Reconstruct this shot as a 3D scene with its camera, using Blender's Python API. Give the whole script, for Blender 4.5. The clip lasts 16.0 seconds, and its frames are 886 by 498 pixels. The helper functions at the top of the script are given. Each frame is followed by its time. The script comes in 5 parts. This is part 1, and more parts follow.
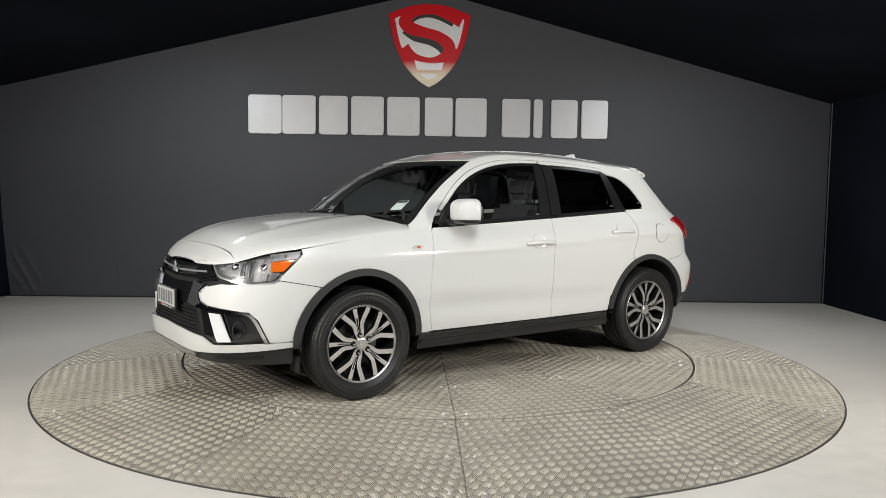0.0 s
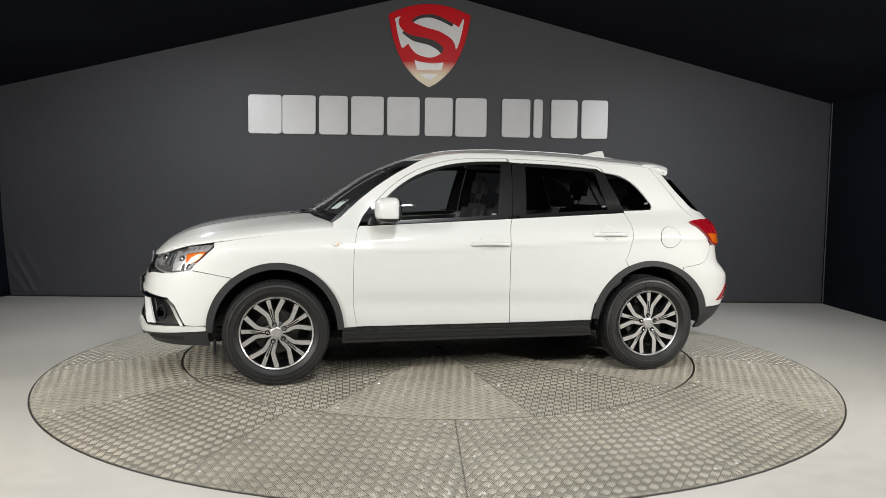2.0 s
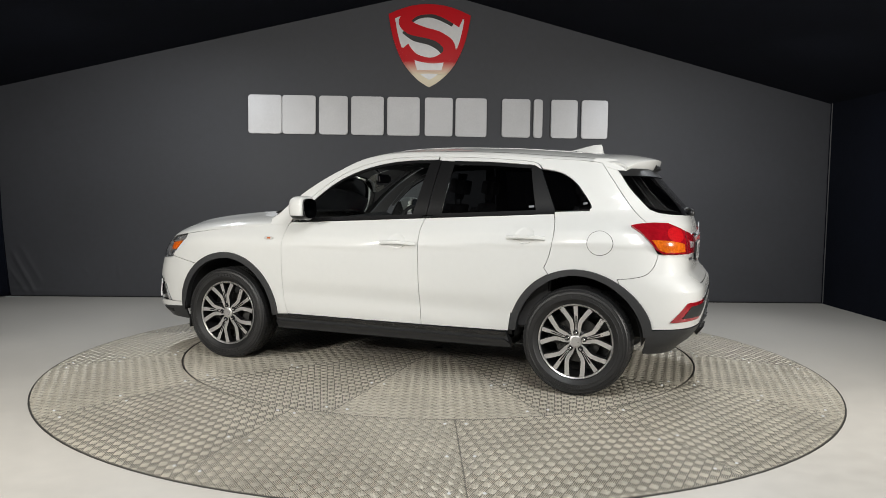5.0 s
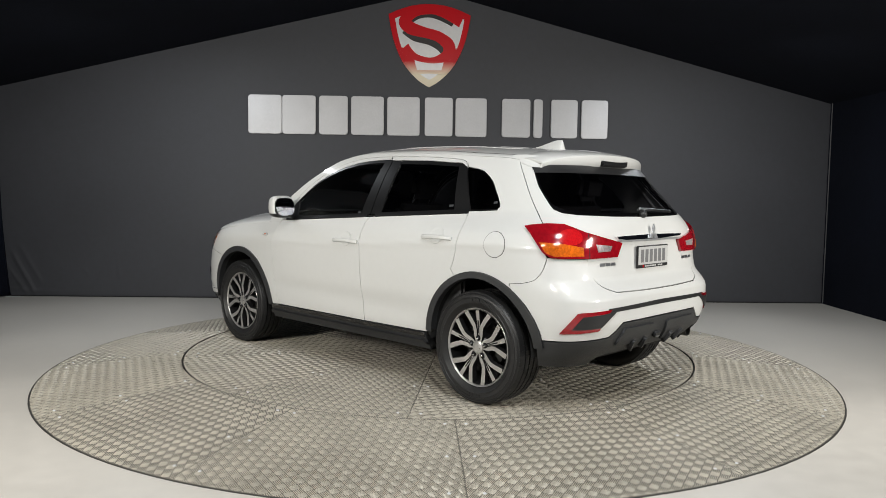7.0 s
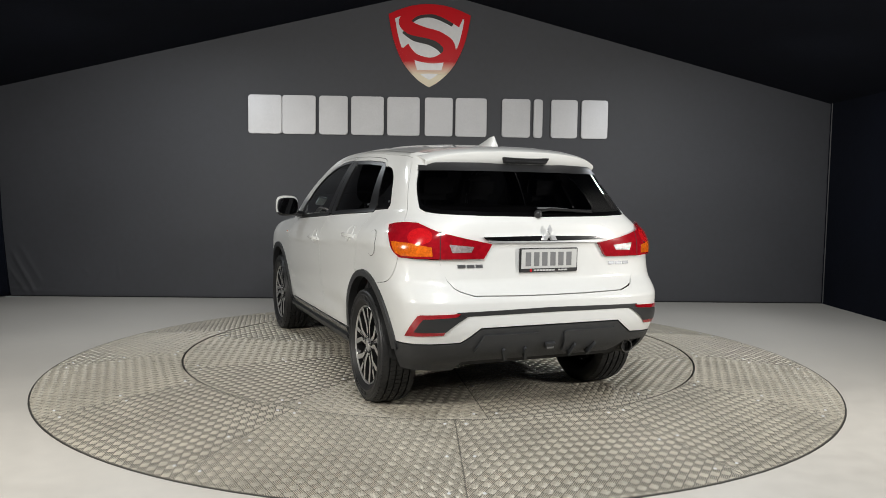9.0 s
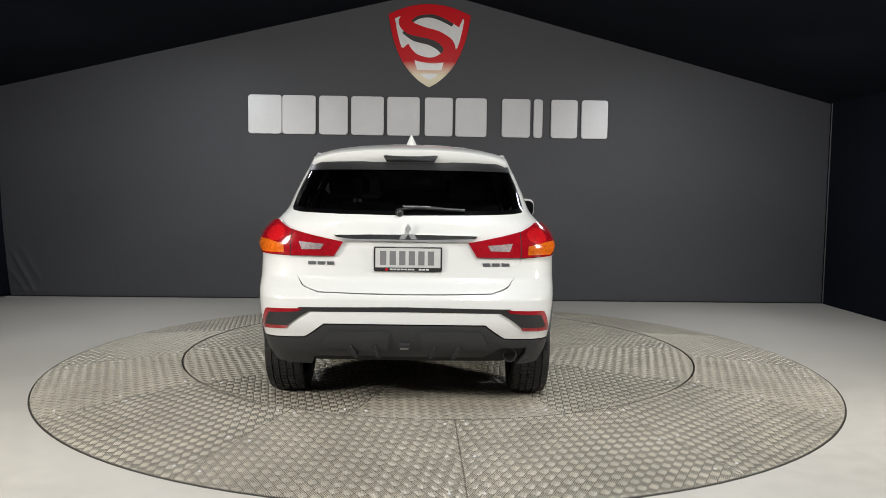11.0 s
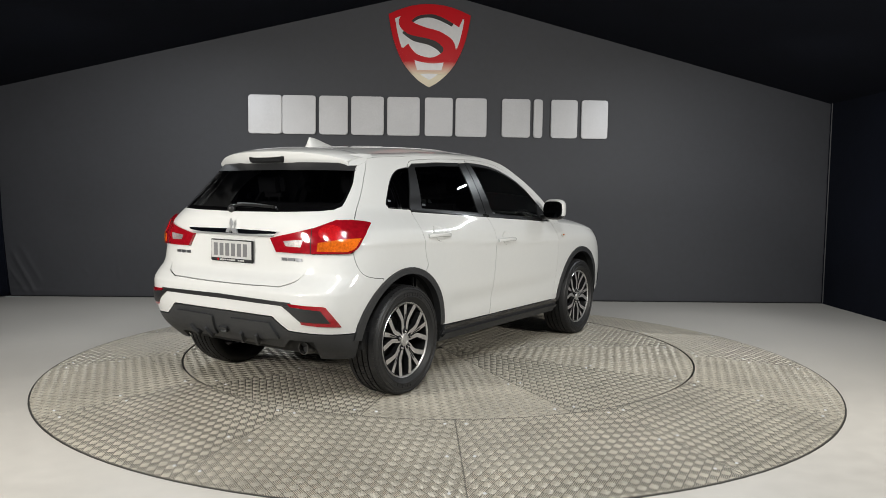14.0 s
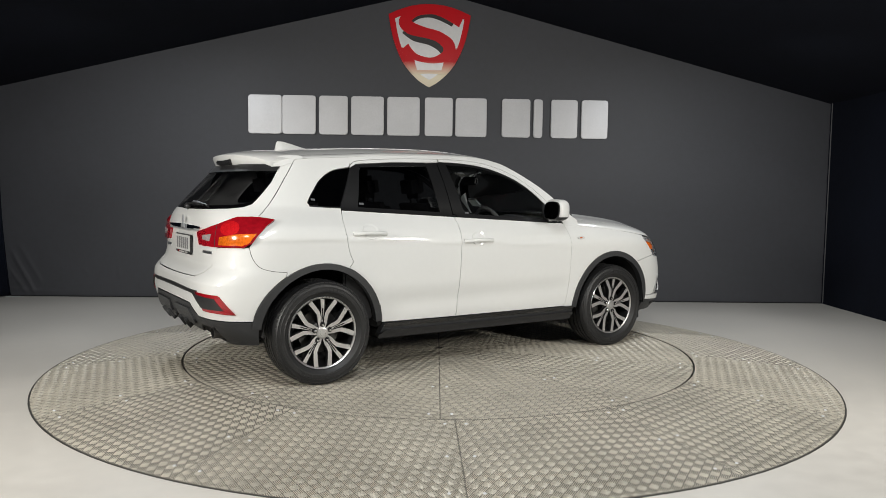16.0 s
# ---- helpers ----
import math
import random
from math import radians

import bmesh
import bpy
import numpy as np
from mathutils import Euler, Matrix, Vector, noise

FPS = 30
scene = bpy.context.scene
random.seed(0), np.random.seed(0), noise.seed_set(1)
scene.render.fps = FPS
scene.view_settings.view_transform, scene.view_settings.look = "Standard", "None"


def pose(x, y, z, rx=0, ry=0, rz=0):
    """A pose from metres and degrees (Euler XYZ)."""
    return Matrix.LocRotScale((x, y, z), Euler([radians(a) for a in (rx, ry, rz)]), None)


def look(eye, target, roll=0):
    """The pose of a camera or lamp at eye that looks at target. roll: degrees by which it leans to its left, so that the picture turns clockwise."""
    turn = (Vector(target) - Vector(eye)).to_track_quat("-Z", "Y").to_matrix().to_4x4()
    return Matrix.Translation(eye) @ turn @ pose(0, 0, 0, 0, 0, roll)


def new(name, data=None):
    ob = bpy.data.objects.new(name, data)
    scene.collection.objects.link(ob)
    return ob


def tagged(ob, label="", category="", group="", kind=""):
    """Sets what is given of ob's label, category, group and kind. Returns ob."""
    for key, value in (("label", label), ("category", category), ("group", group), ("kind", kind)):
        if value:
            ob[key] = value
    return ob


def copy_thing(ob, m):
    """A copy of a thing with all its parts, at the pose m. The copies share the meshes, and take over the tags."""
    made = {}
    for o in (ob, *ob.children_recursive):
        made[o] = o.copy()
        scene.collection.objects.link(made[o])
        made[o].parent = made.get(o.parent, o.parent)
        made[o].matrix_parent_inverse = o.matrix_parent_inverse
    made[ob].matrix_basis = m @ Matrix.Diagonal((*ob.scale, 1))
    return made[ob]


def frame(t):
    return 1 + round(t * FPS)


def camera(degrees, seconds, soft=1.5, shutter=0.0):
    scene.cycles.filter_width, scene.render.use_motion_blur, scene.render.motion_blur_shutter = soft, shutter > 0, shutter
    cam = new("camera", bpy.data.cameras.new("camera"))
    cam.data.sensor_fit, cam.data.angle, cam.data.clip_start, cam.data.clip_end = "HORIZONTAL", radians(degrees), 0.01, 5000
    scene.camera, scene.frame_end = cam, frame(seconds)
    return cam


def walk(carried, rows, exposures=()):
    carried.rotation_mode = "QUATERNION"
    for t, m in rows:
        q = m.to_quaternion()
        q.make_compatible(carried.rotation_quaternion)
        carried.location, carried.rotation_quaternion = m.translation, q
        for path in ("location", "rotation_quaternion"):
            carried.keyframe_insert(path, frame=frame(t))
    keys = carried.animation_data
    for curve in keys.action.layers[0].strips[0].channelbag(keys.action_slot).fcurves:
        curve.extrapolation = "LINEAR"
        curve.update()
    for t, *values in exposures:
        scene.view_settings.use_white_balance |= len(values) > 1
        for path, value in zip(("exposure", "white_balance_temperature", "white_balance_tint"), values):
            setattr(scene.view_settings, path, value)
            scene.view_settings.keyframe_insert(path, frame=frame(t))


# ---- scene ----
cam = camera(61.29, 16.0, soft=0.8)
EYE = (0.0, -6.163, 1.357)
CAM = pose(*EYE, 85.926, 0, -0.218) @ pose(0, 0, 0, 0, 0, 0.785)
walk(cam, [(0.0, CAM), (16.0, CAM)])

# ---- light ----
world = bpy.data.worlds.new("world")
scene.world = world
world.use_nodes = True
world.node_tree.nodes["Background"].inputs[0].default_value = (0.02, 0.022, 0.026, 1)
world.node_tree.nodes["Background"].inputs[1].default_value = 1.0
scene.view_settings.exposure = -0.42


def area_light(name, eye, target, sx, sy, watts, colour, spread=180):
    data = bpy.data.lights.new(name, "AREA")
    data.shape, data.size, data.size_y, data.energy, data.color = "RECTANGLE", sx, sy, watts, colour
    data.spread = radians(spread)
    ob = new(name, data)
    ob.matrix_world = look(eye, target)
    return ob


# floodlights out of view on the camera side: two low at the sides, the others under the roof
WARM, COOL = (0.99, 0.96, 0.895), (0.90, 0.95, 1.0)
area_light("flood_light", (0.6, -5.3, 3.45), (0, 0.3, 0.9), 0.7, 0.25, 88, WARM)
# unseen side pair, kept low and strong to fill the car's flanks
area_light("flood_light", (-3.9, -4.3, 2.05), (-0.4, 0.6, 1.0), 0.5, 0.7, 100, WARM, 125)
area_light("flood_light", (4.5, -3.3, 1.95), (0.6, 0.6, 1.0), 0.5, 0.7, 94, WARM, 125)
area_light("flood_light", (-1.9, -5.6, 3.2), (-0.8, 1.5, 0.9), 0.5, 0.25, 45, WARM)
# placed from the two bright spots mirrored in the rear door glass
area_light("unseen_overhead_light", (0.65, -3.5, 3.60), (0.65, -3.4, 0), 0.5, 0.12, 42, COOL)
area_light("unseen_overhead_light", (0.75, -4.15, 3.58), (0.75, -3.9, 0), 0.5, 0.12, 42, COOL)
# rear pair added, out of view, to brighten the back with cool light
area_light("unseen_overhead_light", (-3.0, 1.2, 3.10), (-3.0, 1.5, 0), 0.12, 0.8, 42, COOL)
area_light("unseen_overhead_light", (3.0, 1.2, 2.98), (3.0, 1.5, 0), 0.12, 0.8, 42, COOL)

# ---- materials ----


def mat(name, colour, rough=0.5, metal=0.0, grain=0.0, scale=30.0, bump=0.0, bump_scale=200.0, coat=0.0, rough_var=0.0, aniso=None, emit=0.0):
    """A procedural surface: base colour varied at two scales, fine relief, varied gloss."""
    m = bpy.data.materials.new(name)
    m.use_nodes = True
    nt = m.node_tree
    b = nt.nodes["Principled BSDF"]
    b.inputs["Roughness"].default_value = rough
    b.inputs["Metallic"].default_value = metal
    b.inputs["Coat Weight"].default_value = coat
    b.inputs["Coat Roughness"].default_value = 0.08
    b.inputs["Base Color"].default_value = (*colour, 1)
    if emit:
        b.inputs["Emission Color"].default_value = (*colour, 1)
        b.inputs["Emission Strength"].default_value = emit
    tc = nt.nodes.new("ShaderNodeTexCoord")
    if grain or rough_var:
        n1 = nt.nodes.new("ShaderNodeTexNoise")
        n1.inputs["Scale"].default_value = scale
        n1.inputs["Detail"].default_value = 8
        n2 = nt.nodes.new("ShaderNodeTexNoise")
        n2.inputs["Scale"].default_value = scale * 0.07
        n2.inputs["Detail"].default_value = 4
        add = nt.nodes.new("ShaderNodeMath")
        add.operation = "ADD"
        nt.links.new(tc.outputs["Object"], n1.inputs["Vector"])
        nt.links.new(tc.outputs["Object"], n2.inputs["Vector"])
        nt.links.new(n1.outputs["Fac"], add.inputs[0])
        nt.links.new(n2.outputs["Fac"], add.inputs[1])
        if grain:
            ramp = nt.nodes.new("ShaderNodeMapRange")
            ramp.inputs[1].default_value, ramp.inputs[2].default_value = 0.7, 1.3
            ramp.inputs[3].default_value, ramp.inputs[4].default_value = 1 - grain, 1 + grain
            mul = nt.nodes.new("ShaderNodeVectorMath")
            mul.operation = "SCALE"
            mul.inputs[0].default_value = colour
            nt.links.new(add.outputs[0], ramp.inputs[0])
            nt.links.new(ramp.outputs[0], mul.inputs["Scale"])
            nt.links.new(mul.outputs[0], b.inputs["Base Color"])
        if rough_var:
            rr = nt.nodes.new("ShaderNodeMapRange")
            rr.inputs[1].default_value, rr.inputs[2].default_value = 0.7, 1.3
            rr.inputs[3].default_value, rr.inputs[4].default_value = max(rough - rough_var, 0.02), rough + rough_var
            nt.links.new(add.outputs[0], rr.inputs[0])
            nt.links.new(rr.outputs[0], b.inputs["Roughness"])
    if bump:
        nb = nt.nodes.new("ShaderNodeTexNoise")
        nb.inputs["Scale"].default_value = bump_scale
        nb.inputs["Detail"].default_value = 4
        bn = nt.nodes.new("ShaderNodeBump")
        bn.inputs["Strength"].default_value = bump
        bn.inputs["Distance"].default_value = 0.002
        nt.links.new(tc.outputs["Object"], nb.inputs["Vector"])
        nt.links.new(nb.outputs["Fac"], bn.inputs["Height"])
        nt.links.new(bn.outputs["Normal"], b.inputs["Normal"])
    return m


# pale so that the unseen wall behind the camera bounces fill light
PALE = mat("fill_wall_pale", (0.46, 0.455, 0.45), 0.6, grain=0.05, scale=10)
FLOOR = mat("painted_concrete", (0.645, 0.615, 0.565), 0.42, grain=0.05, scale=9, bump=0.12, bump_scale=60, rough_var=0.1)
WALL = mat("charcoal_vinyl", (0.0515, 0.0535, 0.062), 0.62, grain=0.10, scale=14, bump=0.25, bump_scale=350, rough_var=0.05)
NAVY = mat("black_drape", (0.0038, 0.0052, 0.0110), 0.95, grain=0.2, scale=20, bump=0.3, bump_scale=300)
NAVY.node_tree.nodes["Principled BSDF"].inputs["Specular IOR Level"].default_value = 0.18
# one aluminium in two tones: shaded gaps painted dark, glinting bars painted bright
PLATE = mat("tread_plate_shaded", (0.150, 0.140, 0.116), 0.50, metal=0.2, grain=0.12, scale=26, bump=0.1, bump_scale=500, rough_var=0.1)
TREAD = mat("tread_lit", (0.54, 0.50, 0.42), 0.42, metal=0.30, grain=0.15, scale=40, rough_var=0.1)
# dark base paints the thin shadow line under the ring's edge
EDGE = mat("edge_shadow_metal", (0.055, 0.052, 0.046), 0.55, metal=0.3, grain=0.2, scale=30)
GAP = mat("gap_black", (0.012, 0.012, 0.012), 0.8, grain=0.1)
SIGN = mat("brushed_silver", (0.40, 0.40, 0.41), 0.42, metal=0.5, grain=0.05, scale=60)
RED = mat("sign_red", (0.50, 0.012, 0.02), 0.25, grain=0.08, scale=12, coat=0.5)
SILVER = mat("sign_silver", (0.66, 0.66, 0.67), 0.35, metal=0.2, grain=0.06, scale=20)

# ---- mesh helpers ----


def mesh_of(name, verts, faces, smooth=False):
    me = bpy.data.meshes.new(name)
    me.from_pydata([tuple(map(float, v)) for v in verts], [], [tuple(map(int, f)) for f in faces])
    if smooth:
        me.polygons.foreach_set("use_smooth", [True] * len(me.polygons))
    me.update()
    return me


def put(name, me, material, parent=None, label=""):
    ob = new(name, me)
    me.materials.append(material)
    if parent:
        ob.parent = parent
    if label:
        ob["label"] = label
    return ob


def part(name, bm, material, parent=None, label="", smooth=True):
    """Links a bmesh as one mesh object under a thing or a part."""
    me = bpy.data.meshes.new(name)
    bmesh.ops.recalc_face_normals(bm, faces=bm.faces)
    bm.to_mesh(me)
    bm.free()
    if smooth:
        me.polygons.foreach_set("use_smooth", [True] * len(me.polygons))
        me.set_sharp_from_angle(angle=radians(38))
    return put(name, me, material, parent, label)


def box_bm(x0, x1, y0, y1, z0, z1, bevel=0.0, bm=None):
    own = bmesh.new()
    bmesh.ops.create_cube(own, size=1, matrix=Matrix.LocRotScale(((x0 + x1) / 2, (y0 + y1) / 2, (z0 + z1) / 2), None, (x1 - x0, y1 - y0, z1 - z0)))
    if bevel:
        bmesh.ops.bevel(own, geom=own.edges[:], offset=bevel, segments=2, affect="EDGES")
    if bm is None:
        return own
    me = bpy.data.meshes.new("tmp")
    own.to_mesh(me)
    own.free()
    bm.from_mesh(me)
    bpy.data.meshes.remove(me)
    return bm


def prism_bm(outline, depth, bevel=0.0, segments=2):
    """An outline in x, y raised to the height depth, its upper edge bevelled."""
    bm = bmesh.new()
    vs = [bm.verts.new((x, y, 0)) for x, y in outline]
    f = bm.faces.new(vs)
    ext = bmesh.ops.extrude_face_region(bm, geom=[f])
    top = [v for v in ext["geom"] if isinstance(v, bmesh.types.BMVert)]
    bmesh.ops.translate(bm, verts=top, vec=(0, 0, depth))
    if bevel:
        edges = [e for e in bm.edges if all(v.co.z > depth - 1e-6 for v in e.verts)]
        bmesh.ops.bevel(bm, geom=edges, offset=bevel, segments=segments, affect="EDGES")
    return bm


# ---- the room ----


def smooth01(a, b, q):
    t = np.clip((np.asarray(q, float) - a) / (b - a), 0, 1)
    return t * t * (3 - 2 * t)


DISC_Z, R_DISC, R_RING = 0.0975, 2.018, 2.993
WALL_TURN = 1.583
RIDGE_X, RIDGE_Z, SLOPE_L, SLOPE_R = -0.12, 3.947, 0.2368, 0.256
X_LEFT, X_RIGHT, Y_BACK, Y_NEAR = -5.66, 5.07, 3.55, -9.0


def roof_z(x):
    return RIDGE_Z + (x - RIDGE_X) * (SLOPE_L if x < RIDGE_X else -SLOPE_R)


floor_ob = part("floor", box_bm(-7, 7, -10, 5, -0.2, 0.0), FLOOR, smooth=False)
tagged(floor_ob, "off-white painted concrete floor, lightly scuffed", "floor", kind="structure")


def gable_wall(name, turn, y, thick, material):
    pts = [(X_LEFT - 0.6, 0), (X_RIGHT + 0.6, 0), (X_RIGHT + 0.6, 4.4), (X_LEFT - 0.6, 4.4)]
    bm = prism_bm(pts, thick)
    bmesh.ops.transform(bm, verts=bm.verts[:], matrix=pose(0, y, 0, 0, 0, turn) @ pose(0, 0, 0, 90, 0, 0) @ pose(0, 0, -thick if y > 0 else 0))
    return part(name, bm, material, smooth=False)


tagged(gable_wall("wall_back", WALL_TURN, 3.546, 0.15, WALL), "charcoal fabric-lined back wall with a faint sheen", "wall", kind="structure")
# added out of view: closes the room and reflects light onto the car
tagged(gable_wall("front_fill_wall", 0, Y_NEAR, 0.15, PALE), "unseen pale wall added behind the camera to bounce fill light", "wall", kind="structure")

def wall_lining():
    """The vinyl stretched over the back wall, slack and creased low at its end."""
    xs = np.concatenate([np.arange(X_LEFT, -3.9, 0.02), np.arange(-3.84, X_RIGHT + 0.2, 0.12)])
    zs = np.concatenate([np.arange(0.012, 0.9, 0.02), np.arange(0.97, 4.05, 0.12)])
    gx, gz = np.meshgrid(xs, zs)
    d = 0.006 + 0.0022 * np.sin(gx * 2.1 + 0.6 * np.sin(gz * 1.3)) * np.sin(gz * 0.9 + 0.4)
    for x0, z0, x1, z1, wide, high in ((-5.47, 0.56, -5.20, 0.05, 0.022, 0.012), (-5.56, 0.42, -5.30, 0.04, 0.020, 0.009), (-5.36, 0.62, -5.12, 0.20, 0.028, 0.007),
                                       (-4.14, 0.44, -4.12, 0.24, 0.018, 0.006), (-4.62, 0.40, -4.50, 0.28, 0.020, 0.004), (-5.55, 0.10, -4.9, 0.055, 0.018, 0.006)):
        length = math.hypot(x1 - x0, z1 - z0)
        ux, uz = (x1 - x0) / length, (z1 - z0) / length
        along, off = (gx - x0) * ux + (gz - z0) * uz, (gx - x0) * uz - (gz - z0) * ux
        d = d + high * np.exp(-(off / wide) ** 2) * smooth01(-0.08, 0.10, along) * smooth01(length + 0.06, length - 0.06, along)
    m = pose(0, 3.546, 0, 0, 0, WALL_TURN) @ pose(0, 0, 0, 90, 0, 0)
    verts = [tuple(m @ Vector(p)) for p in zip(gx.ravel(), gz.ravel(), d.ravel())]
    nx = len(xs)
    faces = [(j * nx + i, j * nx + i + 1, (j + 1) * nx + i + 1, (j + 1) * nx + i) for j in range(len(zs) - 1) for i in range(nx - 1)]
    ob = put("wall_lining", mesh_of("wall_lining", verts, faces, True), WALL)
    return tagged(ob, "charcoal vinyl lining stretched over the wall, creased low down", "wall", kind="structure")


for name, x0, x1 in (("wall_left", X_LEFT - 0.15, X_LEFT), ("wall_right", X_RIGHT, X_RIGHT + 0.15)):
    tagged(part(name, box_bm(x0, x1, Y_NEAR, 4.2, 0, 4.0), NAVY, smooth=False), "black-blue draped side wall of the booth", "wall", kind="structure")


def ceiling():
    xs = [X_LEFT - 0.3, RIDGE_X, X_RIGHT + 0.3]
    verts, faces = [], []
    for dz in (0, 0.12):
        for y in (Y_NEAR, 4.2):
            verts += [(x, y, roof_z(x) + dz) for x in xs]
    faces = [(0, 3, 4, 1), (1, 4, 5, 2), (6, 7, 10, 9), (7, 8, 11, 10), (0, 1, 7, 6), (1, 2, 8, 7), (3, 9, 10, 4), (4, 10, 11, 5)]
    return put("ceiling", mesh_of("ceiling", verts, faces), NAVY)


wall_lining()
tagged(ceiling(), "black draped ceiling in two slopes", "ceiling", kind="structure")
# ---- the car's outer form: a tower of rounded plan outlines, metres, x forward, y to its left, z up ----
X1, X2, KU = 1.40, -1.30, 0.86
UC_F, UC_R = X1 + KU * math.pi / 2, X2 - KU * math.pi / 2


def curve(knots):
    """A smooth function through a few knots (monotone cubic)."""
    k = np.array(sorted(knots), float)
    x, y = k[:, 0], k[:, 1]
    h, d = np.diff(x), np.diff(y) / np.diff(x)
    m = np.empty_like(x)
    m[0], m[-1] = d[0], d[-1]
    for i in range(1, len(x) - 1):
        m[i] = 0 if d[i - 1] * d[i] <= 0 else 2 * d[i - 1] * d[i] / (d[i - 1] + d[i])

    def f(q):
        q = np.clip(np.asarray(q, float), x[0], x[-1])
        i = np.clip(np.searchsorted(x, q) - 1, 0, len(x) - 2)
        t = (q - x[i]) / h[i]
        return ((1 + 2 * t) * (1 - t) ** 2 * y[i] + t * (1 - t) ** 2 * h[i] * m[i]
                + t * t * (3 - 2 * t) * y[i + 1] + t * t * (t - 1) * h[i] * m[i + 1])
    return f


WIDTH = curve([(0.18, 0.775), (0.30, 0.812), (0.37, 0.834), (0.50, 0.853), (0.65, 0.868), (0.80, 0.877), (0.90, 0.880), (0.96, 0.872), (1.03, 0.842),
               (1.10, 0.803), (1.20, 0.768), (1.30, 0.727), (1.40, 0.678), (1.50, 0.618), (1.60, 0.545)])
NOSE = curve([(0.18, 2.10), (0.26, 2.20), (0.33, 2.255), (0.42, 2.262), (0.50, 2.245), (0.60, 2.235), (0.70, 2.215), (0.78, 2.19), (0.86, 2.14), (0.94, 2.06), (1.05, 1.95)])
TAIL = curve([(0.18, -1.85), (0.30, -1.93), (0.38, -2.02), (0.46, -2.068), (0.58, -2.094), (0.68, -2.090), (0.73, -2.06), (0.80, -2.005), (0.90, -1.998), (1.00, -1.996),
              (1.10, -1.985), (1.16, -1.955), (1.25, -1.885), (1.35, -1.795), (1.46, -1.70), (1.54, -1.63), (1.62, -1.56)])
N_REAR = curve([(0.2, 5.2), (0.7, 6.2), (0.85, 5.4), (1.0, 4.8), (1.2, 4.0), (1.6, 3.0)])
N_FRONT = curve([(0.2, 3.3), (0.5, 3.6), (0.8, 3.3), (1.0, 2.8)])


def belt(x):
    return 1.103 - 0.053 * np.asarray(x, float)


def half_width(x, z):
    zs = z - (belt(x) - 1.10) * smooth01(0.70, 1.05, z)
    taper = 0.060 * smooth01(-0.35, -1.35, x) * smooth01(0.92, 1.12, zs) + 0.006 * smooth01(-0.5, -1.3, x) + 0.010 * smooth01(0.7, 1.4, x)
    crease = 0.006 * np.exp(-((z - (0.925 - 0.045 * (x + 0.2))) / 0.022) ** 2) * smooth01(1.2, 0.6, x)
    hollow = 0.010 * np.exp(-((z - 0.52 - 0.02 * x) / 0.07) ** 2) * smooth01(1.0, 0.7, np.abs(x + 0.0))
    return WIDTH(zs) - taper + crease - hollow


def side(uz):
    """The tower's surface at u (along the outline) and z."""
    u, z = np.asarray(uz, float).T
    x = np.clip(u, X2, X1)
    b = half_width(x, z)
    px, py = x.copy(), b.copy()
    for at, sign, far, n in ((u > X1, 1, NOSE(z) - X1, N_FRONT(z)), (u < X2, -1, X2 - TAIL(z), N_REAR(z))):
        psi = np.abs(u - x) / KU
        s, c = np.abs(np.sin(psi)), np.cos(psi)
        r = 1 / ((s / far) ** n + (np.abs(c) / b) ** n) ** (1 / n)
        px = np.where(at, x + sign * r * s, px)
        py = np.where(at, r * c, py)
    return np.stack([px, py, z], -1)


Z_RAIL = curve([(0.95, 1.075), (0.80, 1.215), (0.62, 1.35), (0.45, 1.45), (0.32, 1.512), (0.12, 1.552), (-0.05, 1.562), (-0.35, 1.556), (-0.76, 1.542), (-1.03, 1.522), (-1.40, 1.497), (-1.6, 1.47)])
Z_ROOF = curve([(0.45, 1.512), (0.216, 1.583), (0.0, 1.613), (-0.34, 1.627), (-0.795, 1.618), (-1.2, 1.592), (-1.514, 1.562), (-1.75, 1.535)])
Z_HOOD = curve([(2.17, 0.834), (2.155, 0.852), (2.12, 0.888), (2.04, 0.955), (1.90, 1.020), (1.754, 1.058), (1.445, 1.103), (1.2, 1.125), (0.9, 1.14)])
Z_SHOULDER = curve([(2.17, 0.828), (2.12, 0.838), (2.06, 0.856), (1.98, 0.886), (1.90, 0.912), (1.72, 0.942), (1.40, 0.985), (1.10, 1.015), (0.80, 1.035), (0.7, 1.04)])

# ---- patches: panels cut from a surface, with rolled edges and shut lines ----
from mathutils import geometry


def spline(pts, n=6):
    """A rounder polyline through the points."""
    p = [np.array(q, float) for q in pts]
    out = []
    for i in range(len(p) - 1):
        a, b, c, d = p[max(i - 1, 0)], p[i], p[i + 1], p[min(i + 2, len(p) - 1)]
        for k in range(n):
            t = k / n
            out.append(tuple(0.5 * (2 * b + (c - a) * t + (2 * a - 5 * b + 4 * c - d) * t * t + (3 * b - a - 3 * c + d) * t ** 3)))
    return out + [tuple(p[-1])]


def resample(poly, step):
    out = []
    for a, b in zip(poly, poly[1:] + poly[:1]):
        n = max(1, int(math.ceil(math.dist(a, b) / step)))
        out += [(a[0] + (b[0] - a[0]) * k / n, a[1] + (b[1] - a[1]) * k / n) for k in range(n)]
    return out


def inset(poly, gap):
    p = np.array(poly)
    e = np.roll(p, -1, 0) - p
    area = 0.5 * np.sum(p[:, 0] * np.roll(p[:, 1], -1) - p[:, 1] * np.roll(p[:, 0], -1))
    n = np.stack([-e[:, 1], e[:, 0]], -1) / np.maximum(np.linalg.norm(e, axis=1), 1e-9)[:, None] * (1 if area > 0 else -1)
    m = n + np.roll(n, 1, 0)
    m /= np.maximum((m * m).sum(1), 0.6)[:, None] / 2
    return p + m * gap


